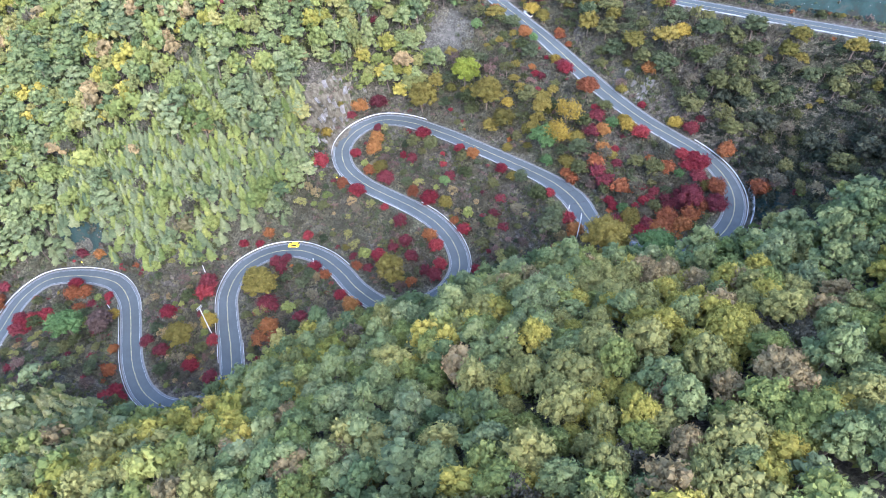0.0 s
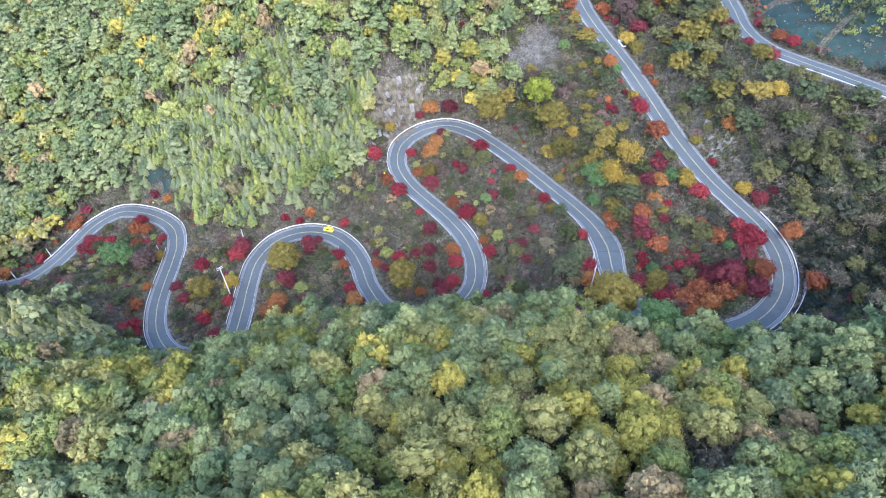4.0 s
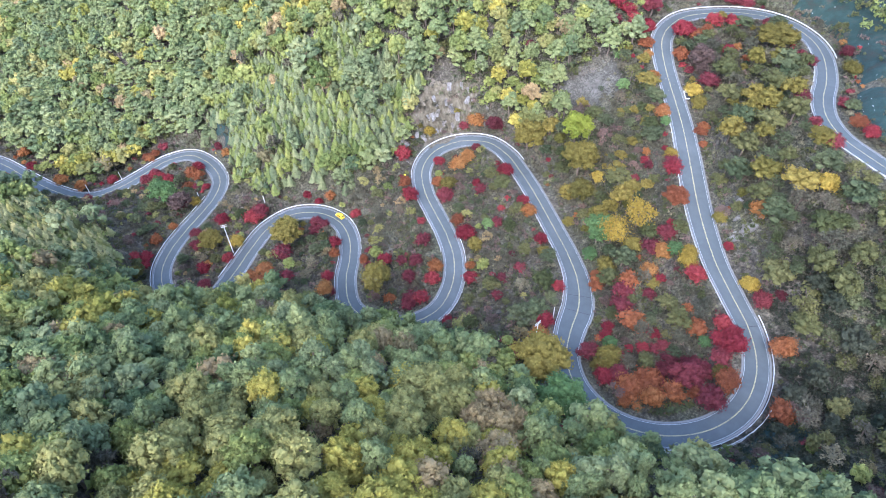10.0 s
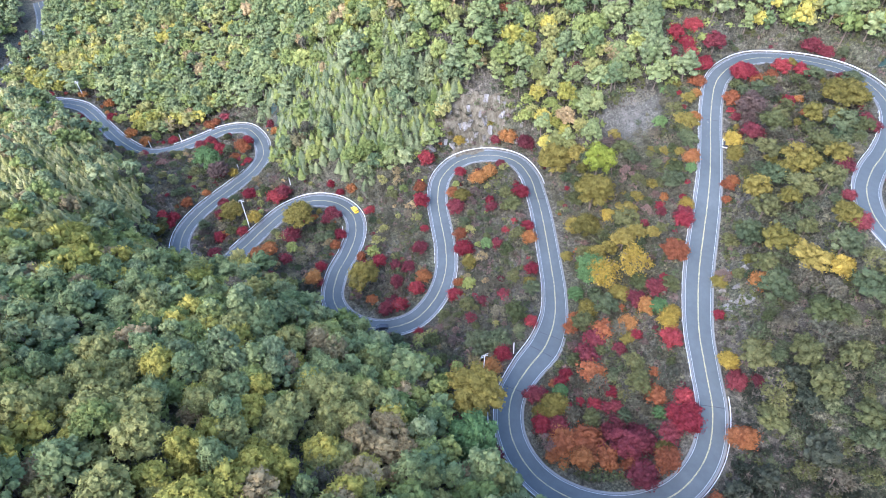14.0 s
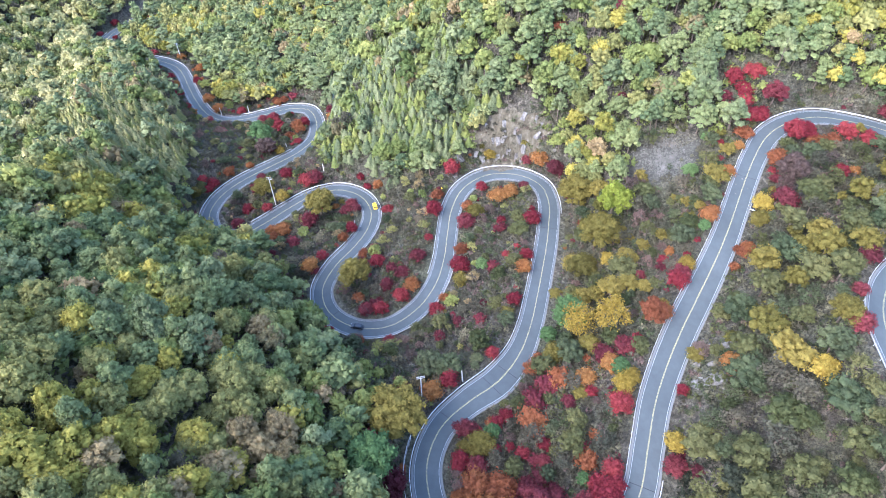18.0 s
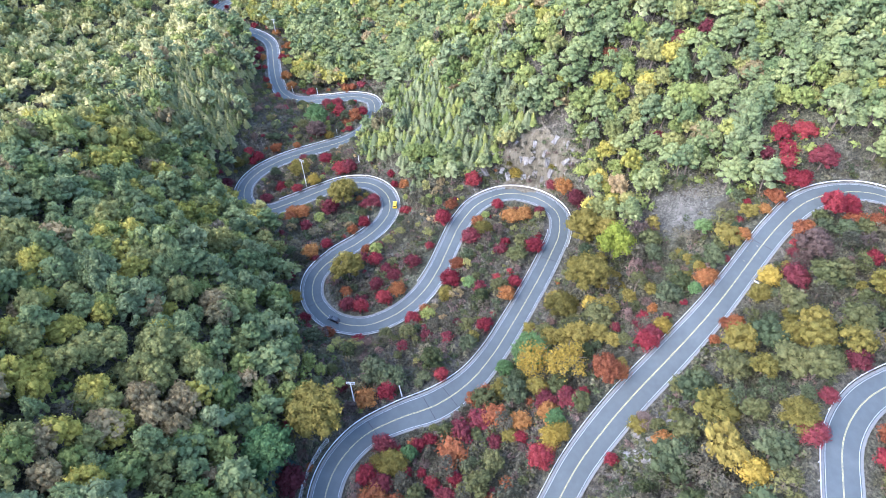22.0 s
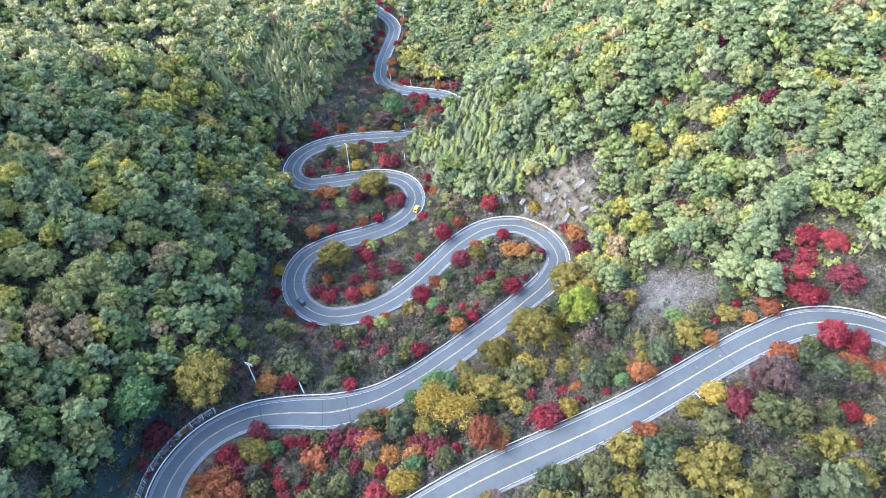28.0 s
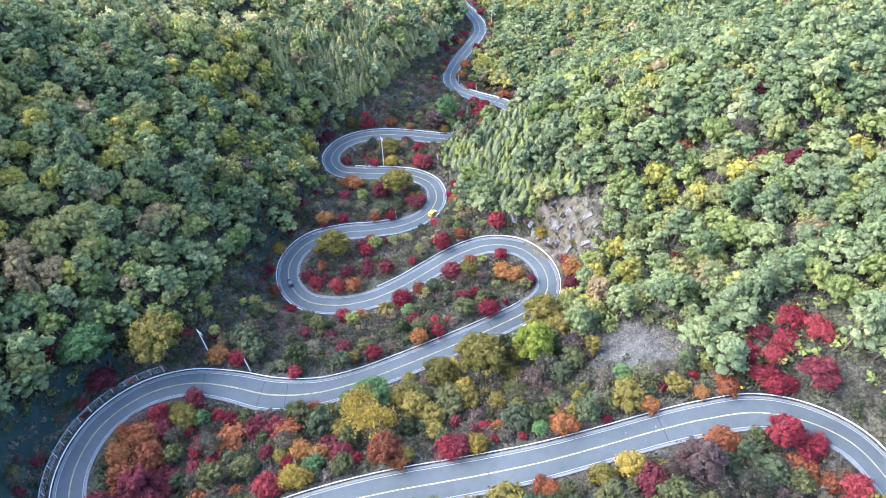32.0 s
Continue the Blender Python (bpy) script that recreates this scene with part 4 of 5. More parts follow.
# trees and tall shrubs between the bends, in uneven thickets
n_ = 15000
ix, iy = rng.uniform(-330, 200, n_), rng.uniform(90, 362, n_)
is_, in_ = zones(ix, iy)
id_, _ = road_distance(ix, iy)
upper = (ix > 34) & (iy > 165) | (ix > -12) & (iy > 222)
thick = noise2(ix, iy, 0.11, 6.0) + 0.5 * noise2(ix, iy, 0.31, 1.0)
wooded = (ix > 60) & (iy > 188 + 0.35 * (150 - ix)) & (ix < 118)
ir = np.where(wooded, 2.2 + 3.4 * rng.random(n_) ** 1.2, 1.5 + 3.4 * rng.random(n_) ** 1.6)
ir = np.where(upper, ir, 1.1 + 2.3 * rng.random(n_) ** 1.6)
bare_i = (((ix - 1) / 13) ** 2 + ((iy - 279) / 11) ** 2 < 1) | (((ix - 41) / 6) ** 2 + ((iy - 299.5) / 4) ** 2 < 1)
ok = ~is_ & ~in_ & ~netted(ix, iy, 9.5, 38) & (id_ > 5.6 + ir * 0.8) & ~bare_i & (rng.random(n_) < np.where(upper, 0.92, 0.66) + 0.45 * thick)
ix, iy, ir, upper, id_ = ix[ok], iy[ok], ir[ok], upper[ok], id_[ok]
taken = np.zeros((len(ix) + len(single_xy), 3))
taken[:len(single_xy)] = single_xy
nt_, thicket = len(single_xy), []
for q in np.argsort(-ir + 0.8 * rng.random(len(ir)), kind="stable"):
    gap_ = np.hypot(taken[:nt_, 0] - ix[q], taken[:nt_, 1] - iy[q])
    if (gap_ > np.where(upper[q], 0.5, 0.62) * (taken[:nt_, 2] + ir[q])).all():
        taken[nt_] = ix[q], iy[q], ir[q]
        nt_ += 1
        thicket.append(q)
ix, iy, ir, upper = ix[thicket], iy[thicket], ir[thicket], upper[thicket]
iz = ground_height(ix, iy)
inner_woods = []
for x, y, z, r, up in zip(ix, iy, iz, ir, upper):
    c = rng.random() + 0.22 * noise2(x, y, 0.09, 8.0)
    if 58 < x < 106 and 150 < y < 212:
        pick = [("thin", "mauve"), ("round", "darkred"), ("thin", "brush"), ("broad", "sage"), ("thin", "mauve"), ("broad", "dull"), ("thin", "brush"), ("round", "rust")]
    elif not up:
        pick = [("round", "darkred"), ("thin", "brush"), ("thin", "mauve"), ("broad", "herb"), ("thin", "straw"), ("broad", "sage"), ("thin", "olive"), ("broad", "dull"), ("broad", "green"), ("thin", "ochre")]
    elif x > 62 and y > 205 + 0.3 * (140 - x):
        pick = [("broad", "dull"), ("broad", "herb"), ("thin", "dull"), ("broad", "moss"), ("broad", "dull"), ("broad", "dull"), ("thin", "sage"), ("broad", "moss"), ("broad", "herb"), ("thin", "brush")]
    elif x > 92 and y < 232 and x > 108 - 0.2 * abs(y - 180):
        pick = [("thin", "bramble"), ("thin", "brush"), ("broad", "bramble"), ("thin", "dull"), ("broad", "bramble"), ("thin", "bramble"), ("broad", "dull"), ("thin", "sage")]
    else:
        pick = [("thin", "brush"), ("broad", "sage"), ("thin", "mauve"), ("broad", "dull"), ("thin", "dull"), ("broad", "herb"), ("broad", "moss"), ("broad", "dull"), ("broad", "moss"), ("thin", "brush")]
    shape, colour = pick[int(min(max(c, 0), 0.999) * len(pick))]
    inner_woods.append((x, y, z, r, 0.85 + 0.3 * rng.random(), shape, colour))

for a, b, count in (((-30, 149), (8, 168), 46), ((58, 163), (112, 182), 60), ((-118, 122), (-84, 130), 24)):
    lo, hi = [int(((ROAD - p) ** 2).sum(1).argmin()) for p in (a, b)]
    for k in rng.integers(lo, hi, count):
        x, y = ROAD[k] - ROAD_N[k] * rng.uniform(8.5, 20)
        shape, colour = [("thin", "mauve"), ("thin", "brush"), ("thin", "dull"), ("round", "darkred"), ("thin", "brush"), ("broad", "dull")][rng.integers(6)]
        inner_woods.append((x, y, float(ground_height([x], [y])[0]), 1.1 + 1.7 * rng.random(), 0.9 + 0.3 * rng.random(), shape, colour))

planted_at = plantation(fx, fy)
behind = (fx < -50) & (fy < crest(fx) - 14)
woods = []          # x, y, z, crown radius, stretch, shape, colour
g1, g2 = noise2(fx, fy, 0.045, 1.0) + 0.3 * ((fx > 12) & (fx < 90) & (fy < 122)) + 0.5 * ((fx > 36) & (fx < 84) & (fy > 70) & (fy < 124)) + 0.1 * (fs & (fy < 140)) - np.where(fn & (fx < 5) & (fz > 60), 0.42, np.where(fn, 0.12, 0.0)), noise2(fx, fy, 0.16, 4.0)
for i in range(len(fx)):
    x, y, z, c = fx[i], fy[i], fz[i], rng.random()
    r, stretch, n = 2.7 + 1.9 * rng.random() ** 1.2, 1.0 + 0.6 * rng.random(), g1[i] + 0.7 * g2[i] + 0.5 * rng.normal()
    planted = planted_at[i]
    r *= 1.2 if n < 0.28 and fn[i] else 1.12
    if planted and c < 0.93:
        # west of the valley the needles take the colour brightened for haze
        shape, colour, r, stretch = "conifer", (("larch" if c < 0.6 else "olive") if y < 130 else "conifer" if c < 0.6 else "green"), 2.2 + 0.8 * rng.random() ** 2, 0.72 + 0.3 * rng.random()
    elif behind[i]:
        # "pale" carries the haze over this next slope in its leaf colour
        shape, colour = ("broad", "pale") if c < 0.42 else ("broad", "olive") if c < 0.66 else ("broad", "green") if c < 0.85 else ("pine", "pine") if c < 0.93 else ("thin", "brush")
    elif n < -0.2:
        shape, colour = "pine", ("bluegreen" if c < 0.6 else "pine")
    elif n < 0.28:
        shape, colour = ("pine", "bluegreen") if c < 0.32 else ("broad", "bluegreen") if c < 0.62 else ("broad", "green")
    elif n < 0.62:
        shape, colour = ("broad", "green") if c < 0.35 else ("broad", "olive") if c < 0.93 else ("broad", "ochre")
    else:
        shape, colour = ("broad", "olive") if c < 0.42 else ("broad", "yellow") if c < 0.82 else ("broad", "ochre") if c < 0.93 else ("thin", "brush")
    if fn[i] and not planted and x > -125 and z < 62 and c > 0.88:
        shape, colour = "broad", "ochre" if c < 0.92 else "yellow"
    if fn[i] and not planted and x > -120 and c > 0.975:
        shape, colour, r = "broad", ("darkred" if c < 0.993 else "rust"), r * 0.8
    woods.append((x, y, z, r, stretch, shape, colour))

# the trees of the near ridge stand singly
NEAR_LABEL = {"bluegreen": "blue-green leafed tree in the ridge forest", "green": "deep green leafed tree in the ridge forest",
              "olive": "olive-green oak turning yellow on the ridge", "yellow": "bright yellow-green oak on the ridge",
              "ochre": "pale brown oak with withered leaves on the ridge", "pine": "dark green pine on the ridge",
              "brush": "bare grey-brown tree in the forest", "conifer": "yellow-green conifer"}
single_woods, rest = [], []
for w in woods:
    near = w[5] in NEAR and 8 < w[0] < 118 and 40 < w[1] < 128
    (single_woods if near and len(single_woods) < 290 else rest).append(w)
for x, y, z, r, stretch, shape, colour in single_woods:
    plant(colour, shape, x, y, z - 0.2, r, "pine_tree" if shape == "pine" else "bare_tree" if shape == "thin" else "forest_tree", NEAR_LABEL[colour], float(rng.random() * 360), stretch, "trees on the near ridge")

FOREST_NAMES = {"broad": ("broadleaf_forest", "dense mixed broadleaf forest turning yellow over the slopes"), "pine": ("pine_forest", "dense blue-green pine forest over the slopes"),
                "conifer": ("conifer_plantation", "rows of pointed yellow-green conifers above the valley"), "thin": ("bare_trees", "half bare grey-brown trees scattered on the slopes")}
SLOTS = ["green", "bluegreen", "olive", "yellow", "ochre", "pine", "conifer", "brush", "sage", "dull", "mauve", "moss", "herb", "straw", "bramble", "darkred", "rust", "pale", "larch"]


def grove(name, label, items, make, category="forest"):
    vs, fs_, ms, ts, n = [], [], [], [], 0
    for x, y, z, r, stretch, shape, colour in items:
        tone = np.clip(rng.normal() * 0.6, -1, 1)
        lod = make if make is SOFT else DISTANT if x < -95 or y < 30 or y > 355 or x > 150 or y < 0.9 * x - 30 else CLOSE if x > -45 and y < 132 or x > -62 and 245 < y < 335 else make
        (cv, cf), (tv, tf) = lod[shape][rng.integers(len(lod[shape]))]
        a = rng.random() * 6.283
        c, s = math.cos(a), math.sin(a)
        turn = np.array([(c, s, 0), (-s, c, 0), (0, 0, 1)]) * (r * rng.uniform(0.84, 1.18), r * rng.uniform(0.84, 1.18), r * stretch)
        for v, f, slot in ((cv, cf, 1 + SLOTS.index(colour)), (tv, tf, 0)):
            vs.append((v @ turn + (x, y, z - 0.2)).astype(np.float32))
            fs_.append(f + n)
            ms.append(np.full(len(f), slot))
            ts.append(np.full(len(f), tone))
            n += len(v)
    ob = mesh_object(name, np.concatenate(vs), np.concatenate(fs_), [BARK] + [LEAVES[k] for k in SLOTS], np.concatenate(ms), tones=np.concatenate(ts))
    return tagged(ob, label, category, kind="stuff")


for shape, (name, label) in FOREST_NAMES.items():
    grove(name, label, [w for w in rest if w[5] == shape], FAR)
grove("thicket_trees", "half bare grey-brown and dull olive trees between the bends", [w for w in inner_woods if w[5] == "thin"], SOFT, "thicket")
grove("thicket_shrubs", "dense dull olive and green shrubs between the bends", [w for w in inner_woods if w[5] != "thin"], SOFT, "thicket")

# ---------------------------------------------------------------- brush between the bends
BUSH = shapes(lambda: (join([leaves((0, 0, 0.5), (0.85, 0.85, 0.75), 30, 0.215, low=-0.2, spread=0.7, inner=0.45)]), None), 12)
bx, by = scatter(-330, 190, 70, 370, 1.72, 0.6)
bs, bn = zones(bx, by)
bd, _ = road_distance(bx, by)
ok = (~bs & ~bn | (bd < 16) | (((bx + 55) / 22) ** 2 + ((by - 246) / 24) ** 2 < 1)) & (bd > 6.4) & (rng.random(len(bx)) < np.where(bx < -120, 0.72, 0.92) + 0.15 * noise2(bx, by, 0.12))
ok &= ~(((((bx + 57) / 14) ** 2 + ((by - 243) / 15) ** 2 < 1) & (rng.random(len(bx)) < 0.4)) | ((((bx - 1) / 12) ** 2 + ((by - 279) / 11) ** 2 < 1) & (rng.random(len(bx)) < 0.9)))
ok &= ~(netted(bx, by, 10, 38) & (rng.random(len(bx)) < 0.9))
bx, by = bx[ok], by[ok]
bz = ground_height(bx, by)
kinds = noise2(bx, by, 0.22, 3.0) + 0.6 * rng.normal(size=len(bx))
BRUSH_SLOTS = ["brush", "straw", "herb", "dull", "mauve", "green", "bramble"]
vs, fs_, ms, n = [], [], [], 0
for x, y, z, k in zip(bx, by, bz, kinds):
    (v, f), _ = BUSH[rng.integers(12)]
    a, r = rng.random() * 6.283, 0.9 + 1.4 * rng.random() ** 1.5
    c, s = math.cos(a), math.sin(a)
    vs.append((v @ (np.array([(c, s, 0), (-s, c, 0), (0, 0, 1)]) * r) + (x, y, z)).astype(np.float32))
    fs_.append(f + n)
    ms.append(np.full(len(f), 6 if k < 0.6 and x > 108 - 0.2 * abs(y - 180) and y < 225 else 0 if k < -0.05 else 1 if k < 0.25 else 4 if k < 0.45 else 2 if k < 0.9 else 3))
    n += len(v)
undergrowth = mesh_object("undergrowth", np.concatenate(vs), np.concatenate(fs_), [LEAVES[k] for k in BRUSH_SLOTS], np.concatenate(ms))
tagged(undergrowth, "dry grey-brown brush and grass between the bends", "undergrowth", kind="stuff")
# low growth under the trees
ux, uy = scatter(-250, 170, 40, 385, 4.6)
us, un = zones(ux, uy)
ud, _ = road_distance(ux, uy)
useen = (uy > np.interp(ux, [-330, -100, -40, 0, 70, 110, 140, 260], [0, 0, 20, 35, 40, 70, 110, 260]))
ok = (us | un) & (ud > 12) & useen
ok &= ~((((ux + 57) / 13) ** 2 + ((uy - 243) / 15) ** 2 < 1) | (((ux - 1) / 12) ** 2 + ((uy - 279) / 11) ** 2 < 1))
ux, uy = ux[ok], uy[ok]
uz = ground_height(ux, uy)
vs, fs_, ms, n = [], [], [], 0
for x, y, z in zip(ux, uy, uz):
    (v, f), _ = BUSH[rng.integers(12)]
    a, r = rng.random() * 6.283, 2.5 + 1.4 * rng.random()
    c, s = math.cos(a), math.sin(a)
    vs.append((v @ (np.array([(c, s, 0), (-s, c, 0), (0, 0, 1)]) * r) + (x, y, z + 0.9)).astype(np.float32))
    fs_.append(f + n)
    ms.append(np.full(len(f), rng.choice([2, 3, 5, 5, 5, 3])))
    n += len(v)
understorey = mesh_object("understorey", np.concatenate(vs), np.concatenate(fs_), [LEAVES[k] for k in BRUSH_SLOTS], np.concatenate(ms))
tagged(understorey, "low green and brown shrubs under the forest trees", "undergrowth", kind="stuff")

# ---------------------------------------------------------------- bare rock, scree and netted cuttings
def as_bm(pair):
    bm = bmesh.new()
    vs = [bm.verts.new(p) for p in pair[0]]
    for f in pair[1]:
        bm.faces.new([vs[i] for i in f])
    return bm


def near_index(x, y):
    return int(((ROAD - (x, y)) ** 2).sum(1).argmin())


def drape(lo, hi, d0, d1, rows, lift, step=1):
    """A sheet laid over the ground beside the road, between two offsets from its centre line."""
    k = np.arange(lo, hi, step)
    d = np.linspace(d0, d1, rows)
    q = ROAD[k][:, None] + ROAD_N[k][:, None] * d[None, :, None]
    x, y = q[..., 0].ravel(), q[..., 1].ravel()
    z = ground_height(x, y) + lift(x, y)
    i = (np.arange(len(k) - 1)[:, None] * rows + np.arange(rows - 1)[None]).ravel()
    return np.stack([x, y, z], -1), np.stack([i, i + 1, i + rows + 1, i + rows], -1)


def netting_material():
    m = Mat("green_slope_netting", 0.9)
    big, fine = m.noise(0.16, 7.0, 0.7), m.noise(1.6, 6.0, 0.75)
    col = m.ramp(big, [(0.36, (0.018, 0.018, 0.013)), (0.47, (0.011, 0.023, 0.019)), (0.56, (0.015, 0.031, 0.026)), (0.68, (0.034, 0.034, 0.025))])
    m.bump(fine, 0.7, 0.2)
    return m.colour(m.mix(1.0, col, m.grey(m.scale(fine, 0.5, 1.5)), "MULTIPLY"))


NETTING = netting_material()
PEG_WHITE = simple_material("white_peg", (0.5, 0.5, 0.49), 0.7)


def netted_slope(lo, hi, d0, d1, pegs=20):
    edge = lambda x, y: 0.18 + 0.12 * np.sin(x * 0.9) * np.sin(y * 0.8)
    v, f = drape(lo, hi, d0, d1, 14, edge)
    ob = mesh_object("slope_netting", v, f, [NETTING], smooth=True)
    tagged(ob, "dark teal erosion netting pegged over a steep cutting", "netting", "netted cuttings")
    for j in rng.choice(len(v), min(pegs, len(v) // 4), replace=False):
        q = v[j]
        mesh_object("peg", *join([box((q[0], q[1], q[2] + 0.08), (0.07, 0.07, 0.08))]), [PEG_WHITE], parent=ob)
    return ob


netted_slope(near_index(52, 347.5), near_index(84, 300), 9, 32, 40)
netted_slope(near_index(84, 298), near_index(108, 260), 9, 38, 45)
netted_slope(near_index(109, 259), near_index(178, 218), 9, 40, 70)
netted_slope(near_index(70, 151), near_index(111, 176), -7.6, -17)
netted_slope(near_index(-20, 145), near_index(5, 160), -7.6, -15)
netted_slope(near_index(-176, 181), near_index(-156, 177), 7.6, 16)


def stone(size):
    v = unit(BOX_V + rng.normal(size=(8, 3)) * 0.35) * (0.7 + 0.5 * rng.random((8, 1)))
    return v * size * (1, 0.6 + 0.5 * rng.random(), 0.5 + 0.3 * rng.random())


SLABS = []


def bare_patch(name, label, category, material, cx, cy, rx, ry, turn, lift):
    """A bare spot laid over the slope, with an uneven edge that dips under the soil around it."""
    n, rings = 48, 14
    c, s = math.cos(radians(turn)), math.sin(radians(turn))
    a = np.arange(n) * 2 * math.pi / n
    edge = 1 + 0.2 * np.sin(3 * a + cx) + 0.16 * np.sin(5 * a + cy) + 0.12 * np.sin(9 * a) + 0.08 * np.sin(14 * a + cx)
    q = np.linspace(0.02, 1, rings)[:, None]
    u, w = rx * q * edge * np.cos(a), ry * q * edge * np.sin(a)
    x, y = (cx + u * c - w * s).ravel(), (cy + u * s + w * c).ravel()
    fade = np.repeat(np.linspace(0.02, 1, rings), n)
    z = ground_height(x, y) + lift * (1 - 2.2 * fade**4) + 0.25 * np.sin(x * 1.7 + 2 * np.sin(y)) * np.sin(y * 1.4) * (1 - fade)
    k, m = np.arange(rings - 1)[:, None] * n, np.arange(n)[None]
    f = np.stack([k + m, k + (m + 1) % n, k + n + (m + 1) % n, k + n + m], -1).reshape(-1, 4)
    return tagged(mesh_object(name, np.stack([x, y, z], -1), f, [material], smooth=True), label, category, kind="structure")


bare_patch("bare_cutting", "bare tan soil and pale rock cut above the hairpin", "slope", CUTTING, -55, 242, 14, 21, -40, 0.5)
bare_patch("stony_ground", "grey stony ground under the scree", "slope", STONY, 1, 280, 16, 10, 50, 0.25)
bare_patch("stony_ground", "grey stony ground under the scree", "slope", STONY, 41, 299.5, 6, 4, 20, 0.25)
bare_patch("stony_ground", "grey stony ground under the scree", "slope", STONY, 76, 238.5, 6, 4, 40, 0.3)


def outcrop(lo, hi, d0, d1, count, size):
    """Steep slabs of rock that stick out of the slope, longer uphill than across."""
    ob = new("rock_outcrop")
    base = ROAD[(lo + hi) // 2] + ROAD_N[(lo + hi) // 2] * (d0 + d1) / 2
    ob.location = (*base, float(ground_height([base[0]], [base[1]])[0]))
    for i in range(count):
        k = int(rng.integers(lo, hi))
        d = d0 + (d1 - d0) * float(rng.random()) ** 1.2
        q = ROAD[k] + ROAD_N[k] * d
        up = float(np.sign(d1))
        z0, z1 = ground_height([q[0], q[0] + ROAD_N[k][0] * up], [q[1], q[1] + ROAD_N[k][1] * up])
        if len(SLABS) < 9:
            v = unit(BOX_V + rng.normal(size=(8, 3)) * 0.25) * (1.25 + 0.3 * rng.random((8, 1))) * (1.0, 0.48, 0.30)
            bm = as_bm((v, BOX_F))
            bmesh.ops.subdivide_edges(bm, edges=list(bm.edges), cuts=2, use_grid_fill=True)
            for p in bm.verts:
                p.co += Vector(rng.normal(size=3) * 0.055)
            o = part("rock_slab", bm, ROCK, ob)
            SLABS.append(o.data)
        else:
            o = new("rock_slab", SLABS[i % 9])
            o.parent = ob
        slope = math.degrees(math.atan2(z1 - z0, 1.0))
        az = math.degrees(math.atan2(ROAD_N[k][1] * up, ROAD_N[k][0] * up))
        s = size * (0.5 + 0.9 * float(rng.random()))
        m = pose(q[0], q[1], z0 - 0.02 * s, 0, -slope - 8 + 14 * float(rng.random()), az + 24 * float(rng.normal())) @ Matrix.Diagonal((s, s * (0.7 + 0.6 * float(rng.random())), s, 1))
        o.matrix_basis = Matrix.Translation(-ob.location) @ m
    return tagged(ob, "pale grey broken rock face above the hairpin", "rock")


def scree(cx, cy, rx, ry, count, big):
    a, q = rng.random(count) * 6.283, np.abs(rng.normal(size=count)) * 0.62
    q = q * (1 + 0.35 * np.sin(3 * a + cx))
    x, y = cx + rx * q * np.cos(a), cy + ry * q * np.sin(a)
    z = ground_height(x, y)
    pieces = []
    for i in range(count):
        pieces.append((stone(big * (0.35 + 0.9 * rng.random() ** 2)) + (x[i], y[i], z[i] + 0.22), BOX_F))
    ob = mesh_object("scree", *join(pieces), [SCREE])
    return tagged(ob, "loose grey scree of broken stones on the slope", "stones", kind="stuff")


outcrop(near_index(-48, 219), near_index(-30, 246), 8.5, 19, 48, 2.0)
outcrop(near_index(77, 222), near_index(67, 236), -7.5, -15, 24, 1.5)
scree(1, 280, 15, 10, 3200, 0.47)
scree(41, 299.5, 5, 4, 220, 0.5)
scree(64.6, 190, 4, 3, 120, 0.45)
scree(-32, 179, 4, 6, 200, 0.5)
scree(75, 238, 4, 4, 120, 0.5)

# ---------------------------------------------------------------- guard rails on the valley side
_a = hill(ROAD[:, 0] + ROAD_N[:, 0] * 13, ROAD[:, 1] + ROAD_N[:, 1] * 13)
_b = hill(ROAD[:, 0] - ROAD_N[:, 0] * 13, ROAD[:, 1] - ROAD_N[:, 1] * 13)
_fall = np.convolve(np.sign(_b - _a), np.ones(17) / 17, "same")          # +1: the ground falls away to the left
rail_post_mesh = None


def guard_rail(lo, hi, side):
    global rail_post_mesh
    d = offset(side * (HALF + 0.85))
    ob = new("guard_rail")
    ob.location = (*(ROAD[lo] + ROAD_N[lo] * d[lo]), ROAD_Z[lo])
    off = np.array([*ob.location])
    c = np.c_[ROAD[lo:hi] + ROAD_N[lo:hi] * d[lo:hi, None], ROAD_Z[lo:hi]] - off
    n = np.c_[ROAD_N[lo:hi], np.zeros(hi - lo)]
    ring = [(-0.07, 0.44), (0.02, 0.50), (-0.05, 0.60), (0.02, 0.70), (-0.07, 0.78), (-0.13, 0.78), (-0.13, 0.44)]
    v = np.stack([c - side * n * a + (0, 0, h) for a, h in ring], 1).reshape(-1, 3)
    k, m = np.arange(len(c) - 1)[:, None] * len(ring), np.arange(len(ring))[None]
    f = np.stack([k + m, k + (m + 1) % len(ring), k + len(ring) + (m + 1) % len(ring), k + len(ring) + m], -1).reshape(-1, 4)
    mesh_object("beam", v, f, [STEEL], parent=ob)["label"] = "whitish galvanised steel beam"
    for i in range(lo, hi, 3):
        if rail_post_mesh is None:
            first = mesh_object("post", *join([box((0, 0, 0.30), (0.06, 0.06, 0.48))]), [STEEL], parent=ob)
            rail_post_mesh = first.data
        else:
            first = new("post", rail_post_mesh)
            first.parent = ob
        first.location = Vector((*(ROAD[i] + ROAD_N[i] * (d[i] + side * 0.16)), ROAD_Z[i])) - ob.location
    return tagged(ob, "galvanised steel guard rail along the valley edge", "guard rail", "guard rails")


